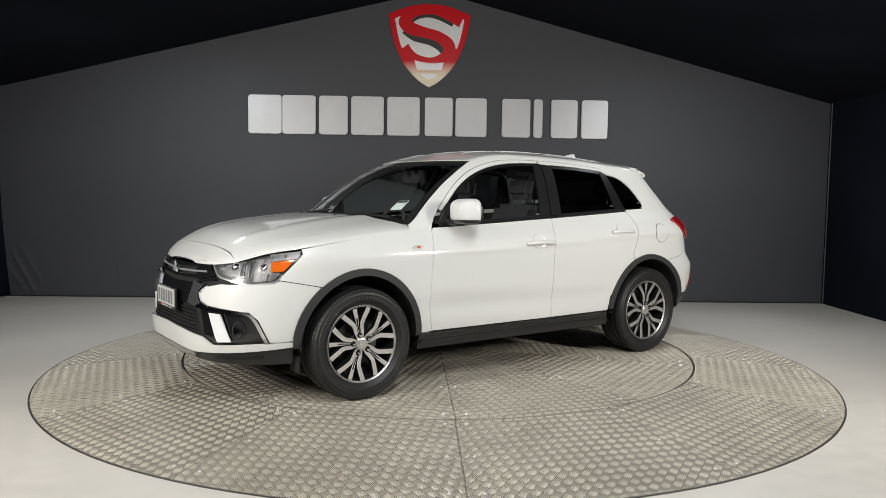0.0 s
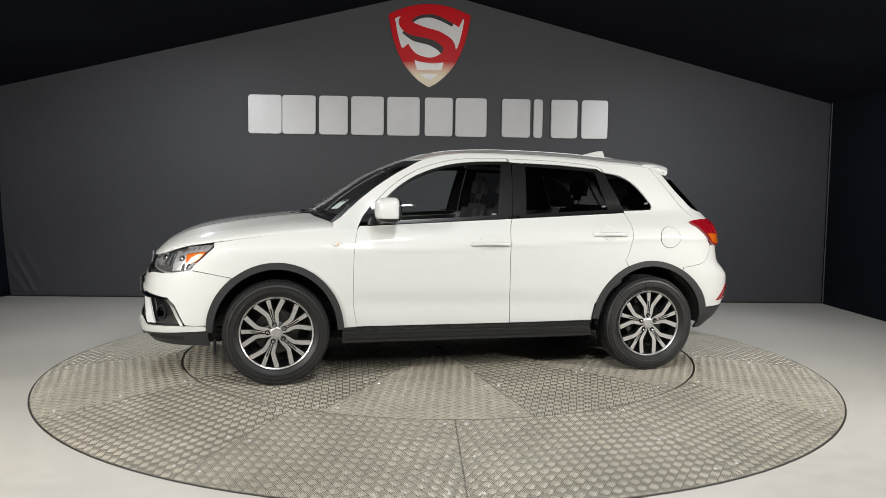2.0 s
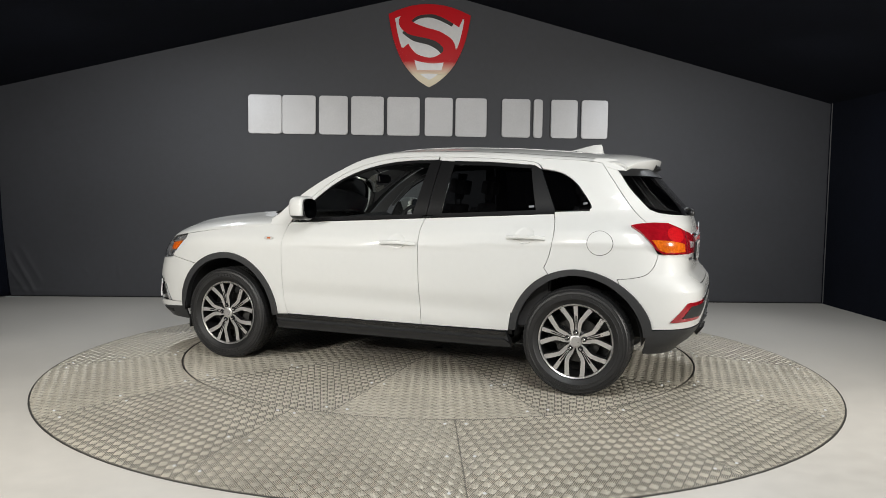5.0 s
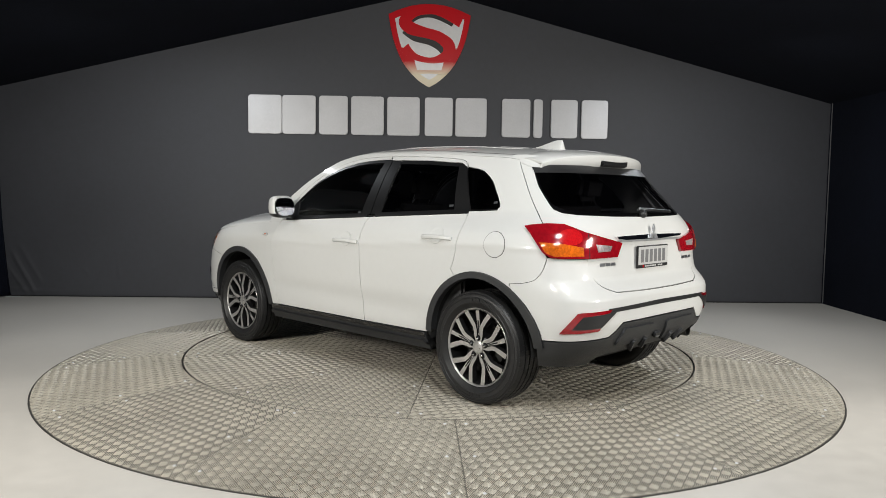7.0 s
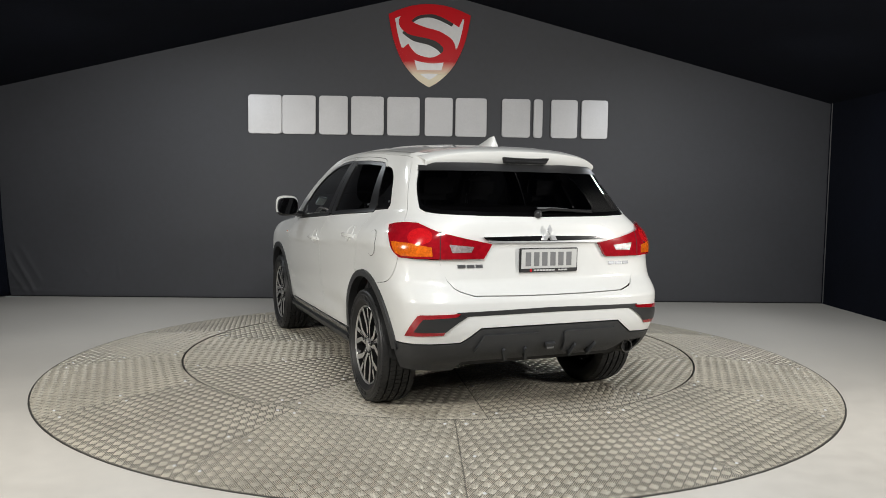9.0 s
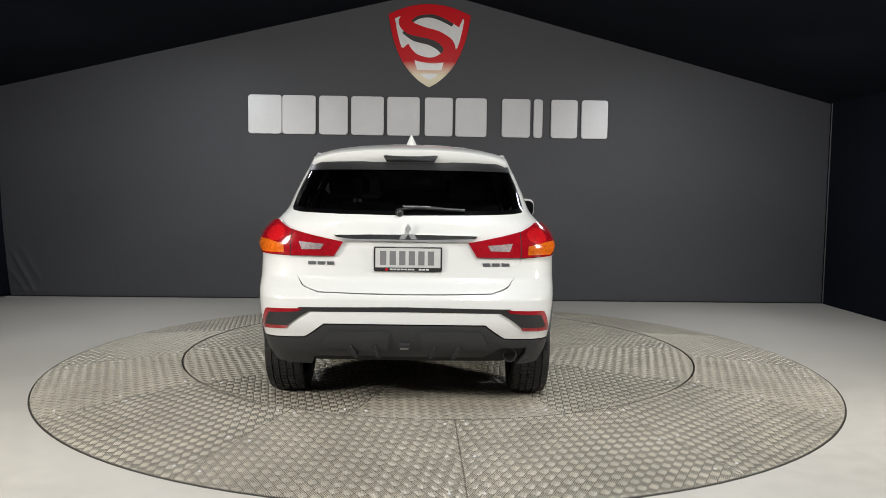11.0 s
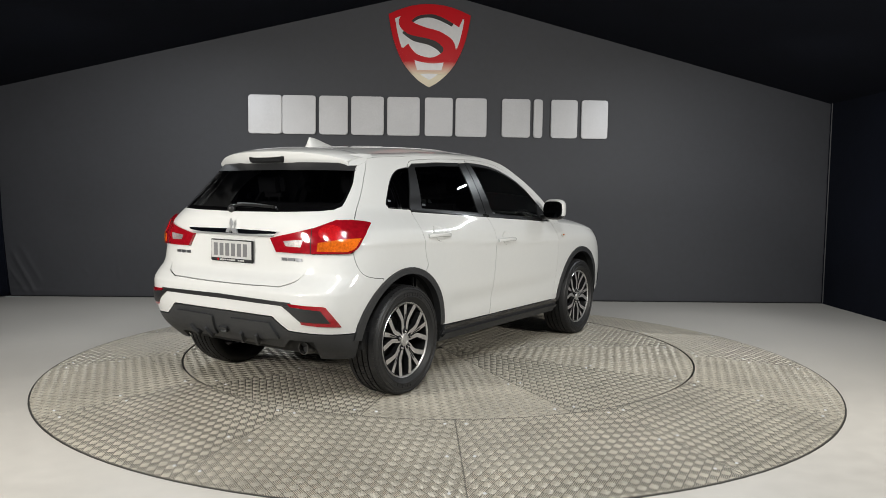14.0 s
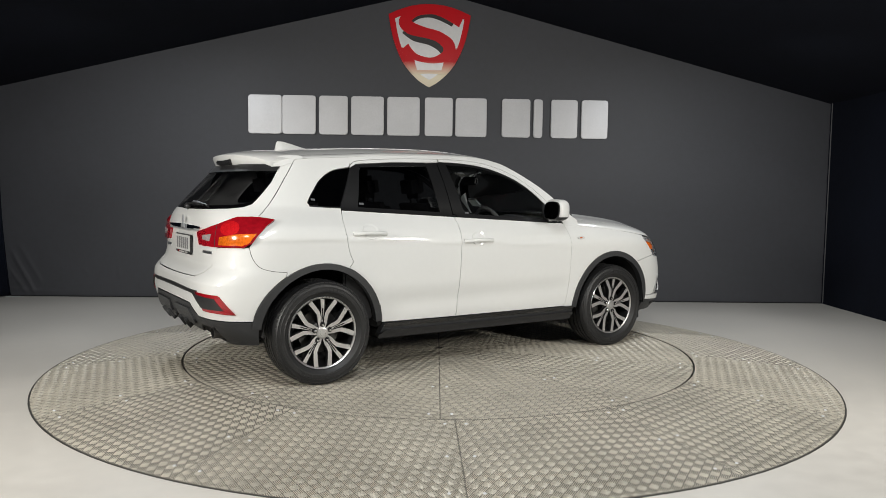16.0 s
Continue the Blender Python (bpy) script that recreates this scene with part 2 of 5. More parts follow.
def inside(p, poly):
    x, y = p[:, 0][:, None], p[:, 1][:, None]
    a, b = poly, np.roll(poly, -1, 0)
    hit = ((a[:, 1] > y) != (b[:, 1] > y)) & (x < (b[:, 0] - a[:, 0]) * (y - a[:, 1]) / (b[:, 1] - a[:, 1] + 1e-12) + a[:, 0])
    return hit.sum(1) % 2 == 1


def patch_data(poly, surf, step=0.03, gap=0.002, thick=0.014, lift=0.0):
    poly = [tuple(q) for q in poly]
    edge = inset(resample(poly, step), gap)
    lo, hi = edge.min(0), edge.max(0)
    gx, gy = np.meshgrid(np.arange(lo[0] + step / 2, hi[0], step), np.arange(lo[1] + step / 2, hi[1], step * 0.87))
    gx[1::2] += step / 2
    grid = np.stack([gx.ravel(), gy.ravel()], -1)
    core = inset([tuple(q) for q in edge], step * 0.45)
    grid = grid[inside(grid, edge)] if len(grid) else grid
    if len(grid):
        d = np.sqrt(((grid[:, None] - edge[None]) ** 2).sum(-1)).min(1)
        grid = grid[d > step * 0.5]
    pts = np.concatenate([edge, grid]) if len(grid) else edge
    ne = len(edge)
    out = geometry.delaunay_2d_cdt([Vector(q) for q in pts], [(i, (i + 1) % ne) for i in range(ne)], [], 1, 1e-6)
    uv = np.array([tuple(v) for v in out[0]])
    tris = [tuple(f) for f in out[2]]
    e = 1e-3
    P = surf(uv)
    N = np.cross(surf(uv + [e, 0]) - surf(uv - [e, 0]), surf(uv + [0, e]) - surf(uv - [0, e]))
    N /= np.maximum(np.linalg.norm(N, axis=1), 1e-12)[:, None]
    inner = np.array([0.0, 0.0, 0.8])
    N *= np.where(((P - inner) * N).sum(1) < 0, -1, 1)[:, None]
    P = P + lift * N
    # orient faces along the normals
    faces = []
    for f in tris:
        n = np.cross(P[f[1]] - P[f[0]], P[f[2]] - P[f[0]])
        faces.append(f if n @ (N[f[0]] + N[f[1]] + N[f[2]]) > 0 else f[::-1])
    verts, norms = P, N
    if thick:
        count = {}
        for f in faces:
            for a, b in zip(f, f[1:] + f[:1]):
                count[(a, b)] = 1
        rim = [(a, b) for a, b in count if (b, a) not in count]
        k = len(verts)
        ids = {}
        for a, b in rim:
            for q in (a, b):
                ids.setdefault(q, len(ids))
        order = sorted(ids, key=ids.get)
        m = len(order)
        outn = np.zeros((m, 3))
        for a, b in rim:
            w = np.cross(P[b] - P[a], N[a])
            w /= max(np.linalg.norm(w), 1e-12)
            outn[ids[a]] += w
            outn[ids[b]] += w
        outn /= np.maximum(np.linalg.norm(outn, axis=1), 1e-9)[:, None]
        top, low = P[order], P[order] - N[order] * thick
        verts = np.concatenate([P, top, low])
        norms = np.concatenate([N, outn, outn])
        faces = faces + [(k + ids[b], k + ids[a], k + m + ids[a], k + m + ids[b]) for a, b in rim]
    return verts, faces, norms


def panel(name, poly, surf, material, parent, label="", mirror=True, **opt):
    """A panel cut from a surface, and, if asked, its twin on the car's other side. Returns the objects."""
    v, f, n = patch_data(poly, surf, **opt)
    made = []
    for s in (1, -1) if mirror else (1,):
        me = mesh_of(name, v * [1, s, 1] - [CAR_X, CAR_Y, 0], [q if s == 1 else q[::-1] for q in f], True)
        me.normals_split_custom_set_from_vertices([tuple(q) for q in n * [1, s, 1]])
        made.append(put(name, me, material, parent, label))
    return made


def across(poly, centre):
    """A half outline in u, z, closed with its mirror image over the centre line."""
    return list(poly) + [(2 * centre - u, z) for u, z in reversed(poly) if abs(u - centre) > 1e-4]


CAR_X, CAR_Y = 0.005, -0.1987


def width_at(x, z):
    """The half width of the tower at x, also in the rounded ends."""
    x, z = np.asarray(x, float), np.asarray(z, float)
    b = half_width(np.clip(x, X2, X1), z)
    tf = np.clip((x - X1) / (NOSE(z) - X1), 0, 1)
    tr = np.clip((X2 - x) / (X2 - TAIL(z)), 0, 1)
    nf, nr = N_FRONT(z), N_REAR(z)
    return b * (1 - tf ** nf) ** (1 / nf) * (1 - tr ** nr) ** (1 / nr)


def hood(xv):
    x, v = np.asarray(xv, float).T
    v = np.clip(v / 0.8, -1, 1)
    zs, zc = Z_SHOULDER(x), Z_HOOD(x)
    a = np.abs(v)
    crease = 0.010 * np.exp(-((a - 0.60 - 0.1 * (x - 1.5)) / 0.09) ** 2) * smooth01(2.1, 1.7, x)
    return np.stack([x, v * width_at(x, zs), zs + (zc - zs) * np.maximum(1 - a ** 2.6, 0) ** 0.62 + crease], -1)


def roof(xv):
    x, v = np.asarray(xv, float).T
    v = np.clip(v / 0.6, -1, 1)
    zr, zc = Z_RAIL(x), Z_ROOF(x)
    return np.stack([x, v * width_at(x, zr), zr + (zc - zr) * np.maximum(1 - np.abs(v) ** 2.3, 0) ** 0.75], -1)


X_PILLAR = curve([(1.04, 0.985), (1.075, 0.95), (1.215, 0.80), (1.35, 0.62), (1.45, 0.45), (1.512, 0.32), (1.56, 0.2)])
X_SCREEN = curve([(1.04, 1.25), (1.13, 1.12), (1.175, 1.05), (1.30, 0.857), (1.425, 0.651), (1.522, 0.42), (1.56, 0.3)])


def screen(vz):
    v, z = np.asarray(vz, float).T
    v = np.clip(v / 0.7, -1, 1)
    xa = X_PILLAR(z)
    xc = X_SCREEN(z)
    return np.stack([xc - (xc - xa) * np.abs(v) ** 2.2, v * half_width(xa, z), z], -1)


def arch(cx, r, rz, a0, a1, n=22):
    """Points of a wheel arch round the axle at cx, from angle a0 to a1 in degrees (0 is forward)."""
    return [(cx + r * math.cos(radians(a0 + (a1 - a0) * k / n)), 0.345 + rz * math.sin(radians(a0 + (a1 - a0) * k / n))) for k in range(n + 1)]


# ---- the car's materials ----
PAINT = mat("white_paint", (0.67, 0.675, 0.662), 0.5, grain=0.012, scale=25, coat=1.0)
CLAD = mat("grey_plastic", (0.027, 0.028, 0.030), 0.46, grain=0.1, scale=60, bump=0.25, bump_scale=900)
TRIM = mat("satin_black", (0.018, 0.018, 0.019), 0.38, grain=0.1, scale=60, bump=0.1, bump_scale=700)
GLOSS = mat("piano_black", (0.010, 0.010, 0.011), 0.12, coat=0.6, grain=0.05)
CHROME = mat("chrome", (0.78, 0.79, 0.80), 0.09, metal=1.0, grain=0.02)
STEEL = mat("gunmetal", (0.32, 0.33, 0.35), 0.3, metal=0.9, grain=0.05)
RUBBER = mat("tyre_rubber", (0.0125, 0.0125, 0.013), 0.48, grain=0.25, scale=18, bump=0.2, bump_scale=400)
ALLOY = mat("machined_alloy", (0.62, 0.61, 0.60), 0.32, metal=0.82, grain=0.06, scale=80, rough_var=0.06)
POCKET = mat("dark_alloy", (0.018, 0.018, 0.019), 0.3, metal=0.4, grain=0.1)
BRAKE = mat("brake_steel", (0.09, 0.088, 0.085), 0.45, metal=0.9, grain=0.2, scale=30)
LAMP_RED = mat("red_lens", (0.27, 0.004, 0.010), 0.12, coat=0.8, grain=0.25, scale=45)
LAMP_RED_B = mat("bright_red_lens", (0.48, 0.008, 0.012), 0.14, coat=0.8, grain=0.3, scale=90)
AMBER = mat("amber_lens", (0.60, 0.12, 0.008), 0.16, coat=0.8, grain=0.4, scale=80, bump=0.15, bump_scale=90)
CLEAR_R = mat("clear_reflector", (0.34, 0.34, 0.345), 0.45, metal=0.6, grain=0.35, scale=70, bump=1.0, bump_scale=60)
CABIN = mat("cabin_black", (0.034, 0.034, 0.036), 0.65, grain=0.15, scale=50, bump=0.2, bump_scale=500)
CLOTH = mat("seat_cloth", (0.024, 0.024, 0.026), 0.85, grain=0.25, scale=120, bump=0.4, bump_scale=800)
LINER = mat("headliner", (0.30, 0.30, 0.29), 0.9, grain=0.06, scale=60)
WHITE_M = mat("white_plate", (0.50, 0.50, 0.49), 0.35, grain=0.03)
LAMP_BASE = mat("lamp_housing", (0.14, 0.14, 0.145), 0.3, metal=0.5, grain=0.3, scale=60, bump=0.6, bump_scale=90)
PILLAR = mat("pillar_film", (0.0085, 0.0085, 0.009), 0.30, grain=0.08, scale=60)
PAPER = mat("paper_label", (0.62, 0.68, 0.66), 0.6, grain=0.1, scale=60)


def glass(name, tint, rough=0.0):
    m = bpy.data.materials.new(name)
    m.use_nodes = True
    nt = m.node_tree
    nt.nodes.clear()
    out = nt.nodes.new("ShaderNodeOutputMaterial")
    mix = nt.nodes.new("ShaderNodeMixShader")
    fr = nt.nodes.new("ShaderNodeFresnel")
    tr = nt.nodes.new("ShaderNodeBsdfTransparent")
    gl = nt.nodes.new("ShaderNodeBsdfGlossy")
    fr.inputs["IOR"].default_value = 1.5
    tr.inputs["Color"].default_value = (*tint, 1)
    gl.inputs["Roughness"].default_value = rough
    nt.links.new(fr.outputs[0], mix.inputs[0])
    nt.links.new(tr.outputs[0], mix.inputs[1])
    nt.links.new(gl.outputs[0], mix.inputs[2])
    nt.links.new(mix.outputs[0], out.inputs[0])
    return m


GLASS = glass("green_tint_glass", (0.91, 0.95, 0.93))
PRIVACY = glass("privacy_glass", (0.10, 0.10, 0.105))
LENS = glass("clear_lens", (0.90, 0.90, 0.90), 0.02)

# ---- the car ----
car = new("car")
tagged(car, "white compact SUV with grey plastic cladding parked on the turntable", "car")


def at_car(x, y, z, rx=0, ry=0, rz=0):
    return pose(x - CAR_X, y - CAR_Y, z, rx, ry, rz)


def car_box(name, x0, x1, y0, y1, z0, z1, bevel, material, parent=None, label=""):
    return part(name, box_bm(x0 - CAR_X, x1 - CAR_X, y0 - CAR_Y, y1 - CAR_Y, z0, z1, bevel), material, parent or car, label)


def tube_bm(points, radius, segs=8, closed=False):
    """A tube along a line of points."""
    bm = bmesh.new()
    p = [Vector(q) for q in points]
    rings = []
    n = len(p)
    for i in range(n):
        d = (p[(i + 1) % n] - p[i - 1]) if closed else (p[min(i + 1, n - 1)] - p[max(i - 1, 0)])
        d.normalize()
        up = Vector((0, 0, 1)) if abs(d.z) < 0.9 else Vector((1, 0, 0))
        a = d.cross(up).normalized()
        b = d.cross(a)
        rings.append([bm.verts.new(p[i] + radius * (math.cos(2 * math.pi * k / segs) * a + math.sin(2 * math.pi * k / segs) * b)) for k in range(segs)])
    for i in range(n if closed else n - 1):
        r, s = rings[i], rings[(i + 1) % n]
        for k in range(segs):
            bm.faces.new((r[k], r[(k + 1) % segs], s[(k + 1) % segs], s[k]))
    if not closed:
        bm.faces.new(rings[0])
        bm.faces.new(rings[-1][::-1])
    return bm


def lathe_bm(profile, segs=48):
    """A profile of (radius, height) turned round the y axis; height runs along +y."""
    bm = bmesh.new()
    rings = []
    for r, h in profile:
        rings.append([bm.verts.new((r * math.cos(2 * math.pi * k / segs), h, r * math.sin(2 * math.pi * k / segs))) for k in range(segs)])
    for a, b in zip(rings, rings[1:]):
        for k in range(segs):
            bm.faces.new((a[k], a[(k + 1) % segs], b[(k + 1) % segs], b[k]))
    return bm


# side shut lines and outlines, in u and z
SEAM_A = spline([(0.805, 0.374), (0.832, 0.50), (0.837, 0.66), (0.833, 0.88), (0.806, 1.03), (0.765, 1.115), (0.715, 1.18)], 4)
SEAM_B = spline([(-0.267, 0.374), (-0.258, 0.55), (-0.252, 0.80), (-0.256, 1.02), (-0.284, 1.118)], 4)
SEAM_C = spline([(-0.885, 0.378), (-0.905, 0.50)], 2) + arch(-1.335, 0.447, 0.464, 19, 66, 8) + spline([(-1.125, 0.81), (-1.158, 0.89), (-1.182, 1.04), (-1.158, 1.164)], 4)
TOP_SEAM = spline([(0.715, 1.18), (0.56, 1.322), (0.40, 1.425), (0.24, 1.485), (0.06, 1.522), (-0.15, 1.533), (-0.352, 1.531), (-0.65, 1.522), (-0.915, 1.503), (-1.00, 1.488), (-1.033, 1.462)], 4)
GLASS_F = spline([(0.64, 1.185), (0.514, 1.296), (0.378, 1.378), (0.22, 1.437), (0.065, 1.470), (-0.10, 1.485), (-0.30, 1.489)], 4)
QUARTER = spline([(-1.045, 1.443), (-1.161, 1.421), (-1.251, 1.371), (-1.342, 1.283), (-1.402, 1.205), (-1.392, 1.185)], 4)
SEAM_Q = spline([(-1.577, 0.758), (-1.66, 0.770), (-1.725, 0.795), (-1.765, 0.850), (-1.785, 0.922)], 5)
ARCH_F = arch(1.335, 0.442, 0.468, 3, 177)
ARCH_R = arch(-1.335, 0.447, 0.462, 14, 166)


def upto(line, x0, x1):
    lo, hi = min(x0, x1), max(x0, x1)
    return [p for p in line if lo <= p[0] <= hi]


def side_panels():
    # front wing
    front_arch = arch(1.335, 0.442, 0.468, 52, 177, 14)
    shoulder = [(x, float(Z_SHOULDER(x))) for x in np.linspace(0.81, 1.40, 8)] + [(1.50, 0.972), (1.60, 0.958), (1.726, 0.938)]
    low = [p for p in SEAM_A if p[1] < 1.036]
    poly = low + shoulder + [(1.718, 0.908), (1.77, 0.852), (1.825, 0.793), (1.842, 0.764), (1.75, 0.745), (1.66, 0.725)] + front_arch
    panel("front_wing", poly, side, PAINT, car, step=0.035, gap=0.0002)
    # doors
    belt_f = [(x, float(belt(x)) - 0.012) for x in np.linspace(0.70, -0.278, 10)]
    body = [p for p in SEAM_A if p[1] < 1.05]
    f = panel("front_door", body + [(0.79, 1.052)] + belt_f + SEAM_B[::-1][1:], side, PAINT, car, step=0.035)
    belt_r = [(x, float(belt(x)) - 0.012) for x in np.linspace(-0.282, -1.158, 9)]
    r = panel("rear_door", SEAM_B[:-1] + belt_r + [p for p in SEAM_C[::-1] if p[1] < 1.14], side, PAINT, car, step=0.035)
    for k in (0, 1):
        s = 1 - 2 * k
        for door, name, lo_x, hi_x, z in ((f[k], "handle", -0.235, 0.03, 0.938), (r[k], "handle", -1.13, -0.875, 1.004)):
            handle(door, lo_x, hi_x, z, s)
    # upper door frames, white, between glass and roof
    top_f = [p for p in TOP_SEAM if p[0] > -0.30]
    frame_f = top_f + [(-0.300, 1.489 + 0.022)] + [(x, z + 0.022) for x, z in GLASS_F[::-1]] + [(0.70, 1.155)]
    for k, ob in enumerate(panel("window_frame", frame_f, side, PAINT, car, step=0.03)):
        ob.parent = f[k]
    for poly, owner in ((frame_f, f), (body + [(0.79, 1.052)] + belt_f + SEAM_B[::-1][1:], f)):
        for k, ob in enumerate(panel("inner_lining", poly, side, CABIN, car, step=0.05, gap=0.004, thick=0.0, lift=-0.016)):
            ob.parent = owner[k]
    top_r = [p for p in TOP_SEAM if p[0] <= -0.305]
    frame_r = [(-0.305, 1.531)] + top_r + [(-1.043, 1.442), (-0.975, 1.474), (-0.70, 1.494), (-0.305, 1.505)]
    for k, ob in enumerate(panel("window_frame", frame_r, side, PAINT, car, step=0.03)):
        ob.parent = r[k]
    # glass and black pillar trim
    b0 = [(x, float(belt(x)) + 0.012) for x in np.linspace(-0.180, 0.66, 9)]
    g = panel("door_glass", b0 + GLASS_F[:-2] + [(-0.245, 1.484)], side, GLASS, car, step=0.05, gap=0.0, thick=0.0, lift=-0.006)
    gr = panel("door_glass", [(-0.384, 1.140), (-0.425, 1.480), (-0.70, 1.472), (-0.95, 1.455), (-0.975, 1.43), (-1.038, 1.172)], side, PRIVACY, car, step=0.05, gap=0.0, thick=0.0, lift=-0.006)
    gq = panel("quarter_glass", QUARTER + [(-1.165, 1.178)], side, PRIVACY, car, step=0.04, gap=0.0, thick=0.0, lift=-0.002)
    for k in (0, 1):
        g[k].parent, gr[k].parent = f[k], r[k]
        for ob in (g[k], gr[k], gq[k]):
            ob.visible_shadow = False
    for poly, owner in (([(-0.172, 1.108), (-0.240, 1.487), (-0.300, 1.508), (-0.320, 1.508), (-0.278, 1.124)], f), ([(-0.284, 1.124), (-0.326, 1.506), (-0.425, 1.496), (-0.388, 1.132)], r),
                        ([(-1.034, 1.166), (-0.968, 1.455), (-0.985, 1.476), (-1.04, 1.445), (-1.160, 1.172)], r)):
        for k, ob in enumerate(panel("pillar_trim", poly, side, PILLAR, car, step=0.04, gap=0.001, lift=0.001)):
            ob.parent = owner[k]
    # black moulding at the belt and round the glass
    bl = [(x, float(belt(x))) for x in np.linspace(0.735, -1.158, 24)]
    for lo, hi, owner in ((0.74, -0.279, f), (-0.283, -1.158, r)):
        seg = [p for p in bl if hi <= p[0] <= lo]
        poly = [(x, z - 0.011) for x, z in seg] + [(x, z + 0.014) for x, z in seg[::-1]]
        for k, ob in enumerate(panel("belt_moulding", poly, side, PILLAR, car, step=0.04, gap=0.0, lift=0.004)):
            ob.parent = owner[k]
    band = [(x + 0.012, z + 0.002) for x, z in GLASS_F] + [(x, z + 0.021) for x, z in GLASS_F[::-1]]
    for k, ob in enumerate(panel("window_seal", band, side, PILLAR, car, step=0.03, gap=0.0, lift=-0.001)):
        ob.parent = f[k]
    band = [(-0.42, 1.478), (-0.70, 1.470), (-0.96, 1.452), (-0.99, 1.470), (-0.70, 1.493), (-0.42, 1.503)]
    for k, ob in enumerate(panel("window_seal", band, side, PILLAR, car, step=0.03, gap=0.0, lift=-0.001)):
        ob.parent = r[k]
    # black sail behind the mirror
    for k, ob in enumerate(panel("mirror_sail", [(0.735, 1.075), (0.655, 1.190), (0.622, 1.205), (0.60, 1.085)], side, TRIM, car, step=0.03, gap=0.0, lift=0.004)):
        ob.parent = f[k]
    # small etched marks low on the glass
    for u0, z0, owner in ((-0.135, 1.128, f), (-0.985, 1.190, r), (-1.345, 1.215, None)):
        for k, ob in enumerate(panel("glass_mark", [(u0, z0), (u0, z0 + 0.013), (u0 - 0.034, z0 + 0.015), (u0 - 0.034, z0 + 0.002)], side, STEEL, car, step=0.02, gap=0.0, lift=0.0, thick=0.0)):
            if owner:
                ob.parent = owner[k]
    # quarter panel round its window
    qarch = arch(-1.335, 0.447, 0.462, 66, 124, 10)
    poly = [p for p in SEAM_C if p[0] < -1.12] + [(-1.164, 1.166), (-1.30, 1.172), (-1.395, 1.177)] + [(x - 0.006, z + 0.004) for x, z in QUARTER[::-1]] + [(-1.036, 1.462), (-1.03, 1.49)]
    poly += [(-1.04, 1.52), (-1.20, 1.511), (-1.40, 1.497), (-1.49, 1.487), (-1.585, 1.359), (-1.67, 1.225), (-1.755, 1.103), (-1.70, 1.06)] + SEAM_Q[::-1] + qarch[::-1]
    panel("quarter_panel", poly, side, PAINT, car, step=0.03, gap=0.0016)
    panel("fuel_flap", [(-1.470 + 0.074 * math.cos(a), 0.978 + 0.074 * math.sin(a)) for a in np.linspace(0, 2 * math.pi, 32)[:-1]], side, PAINT, car, mirror=False, step=0.03, gap=0.0, lift=0.0025, thick=0.004)
    panel("flap_gap", [(-1.470 + 0.0775 * math.cos(a), 0.978 + 0.0775 * math.sin(a)) for a in np.linspace(0, 2 * math.pi, 32)[:-1]], side, GAP, car, mirror=False, step=0.03, gap=0.0, lift=0.0008, thick=0)
    # roof rail with the A pillar
    rail = [(x, float(Z_RAIL(x))) for x in np.linspace(0.965, -1.03, 40)]
    poly = rail + [(-1.04, 1.52), (-1.033, 1.466)] + TOP_SEAM[::-1][1:] + [(0.765, 1.115), (0.806, 1.034), (0.90, 1.028), (0.97, 1.03)]
    panel("roof_side", poly, side, PAINT, car, step=0.03, gap=0.0015)
    panel("pillar_liner", poly, side, CABIN, car, step=0.04, gap=0.0, thick=0.0, lift=-0.016)
    # sills
    poly = [(0.905, 0.262), (0.905, 0.371), (0.5, 0.372), (-0.87, 0.374), (-0.905, 0.264)]
    panel("sill", poly, side, CLAD, car, step=0.05, lift=0.008, thick=0.05)
    panel("sill_step", [(0.90, 0.300), (0.90, 0.330), (-0.86, 0.328), (-0.90, 0.300)], side, TRIM, car, step=0.05, lift=0.026, thick=0.03)
    panel("sill_gloss_strip", [(0.895, 0.346), (0.895, 0.370), (-0.865, 0.372), (-0.872, 0.346)], side, GLOSS, car, step=0.05, gap=0.0, lift=0.0115, thick=0.01)
    # wheel arch cladding
    for cx, r0, z0, a0, a1 in ((1.335, 0.442, 0.468, 2, 178), (-1.335, 0.447, 0.462, 6, 172)):
        outer = arch(cx, r0, z0, a0, a1, 36)
        inner = arch(cx, 0.399, 0.424, a0, a1, 36)
        panel("wheel_arch_cladding", outer + inner[::-1], side, CLAD, car, step=0.03, gap=0.0, lift=0.013, thick=0.05)
    # side marker lamps and the dark inner shell
    panel("side_marker", spline([(0.988, 0.929), (0.97, 0.942), (0.92, 0.941), (0.905, 0.930), (0.925, 0.920), (0.97, 0.919), (0.988, 0.929)], 3)[:-1], side, WHITE_M, car, "clear side marker lamp", step=0.02, gap=0.0, lift=0.006, thick=0.01)
    panel("marker_bulb", [(0.958, 0.926), (0.952, 0.935), (0.930, 0.935), (0.932, 0.926)], side, AMBER, car, step=0.02, gap=0.0, lift=0.0085, thick=0.003)
    shell = [(UC_R, 0.30), (-1.80, 0.30)] + arch(-1.335, 0.43, 0.45, 180, 0, 16) + arch(1.335, 0.425, 0.45, 180, 0, 16) + [(1.80, 0.28), (UC_F, 0.28), (UC_F, 0.80), (1.8, 0.88), (1.4, 0.95), (0.75, 1.03), (-1.40, 1.14), (-1.75, 1.06), (UC_R, 1.10)]
    panel("inner_shell", shell, side, GAP, car, step=0.06, gap=0.0, thick=0.0, lift=-0.022)


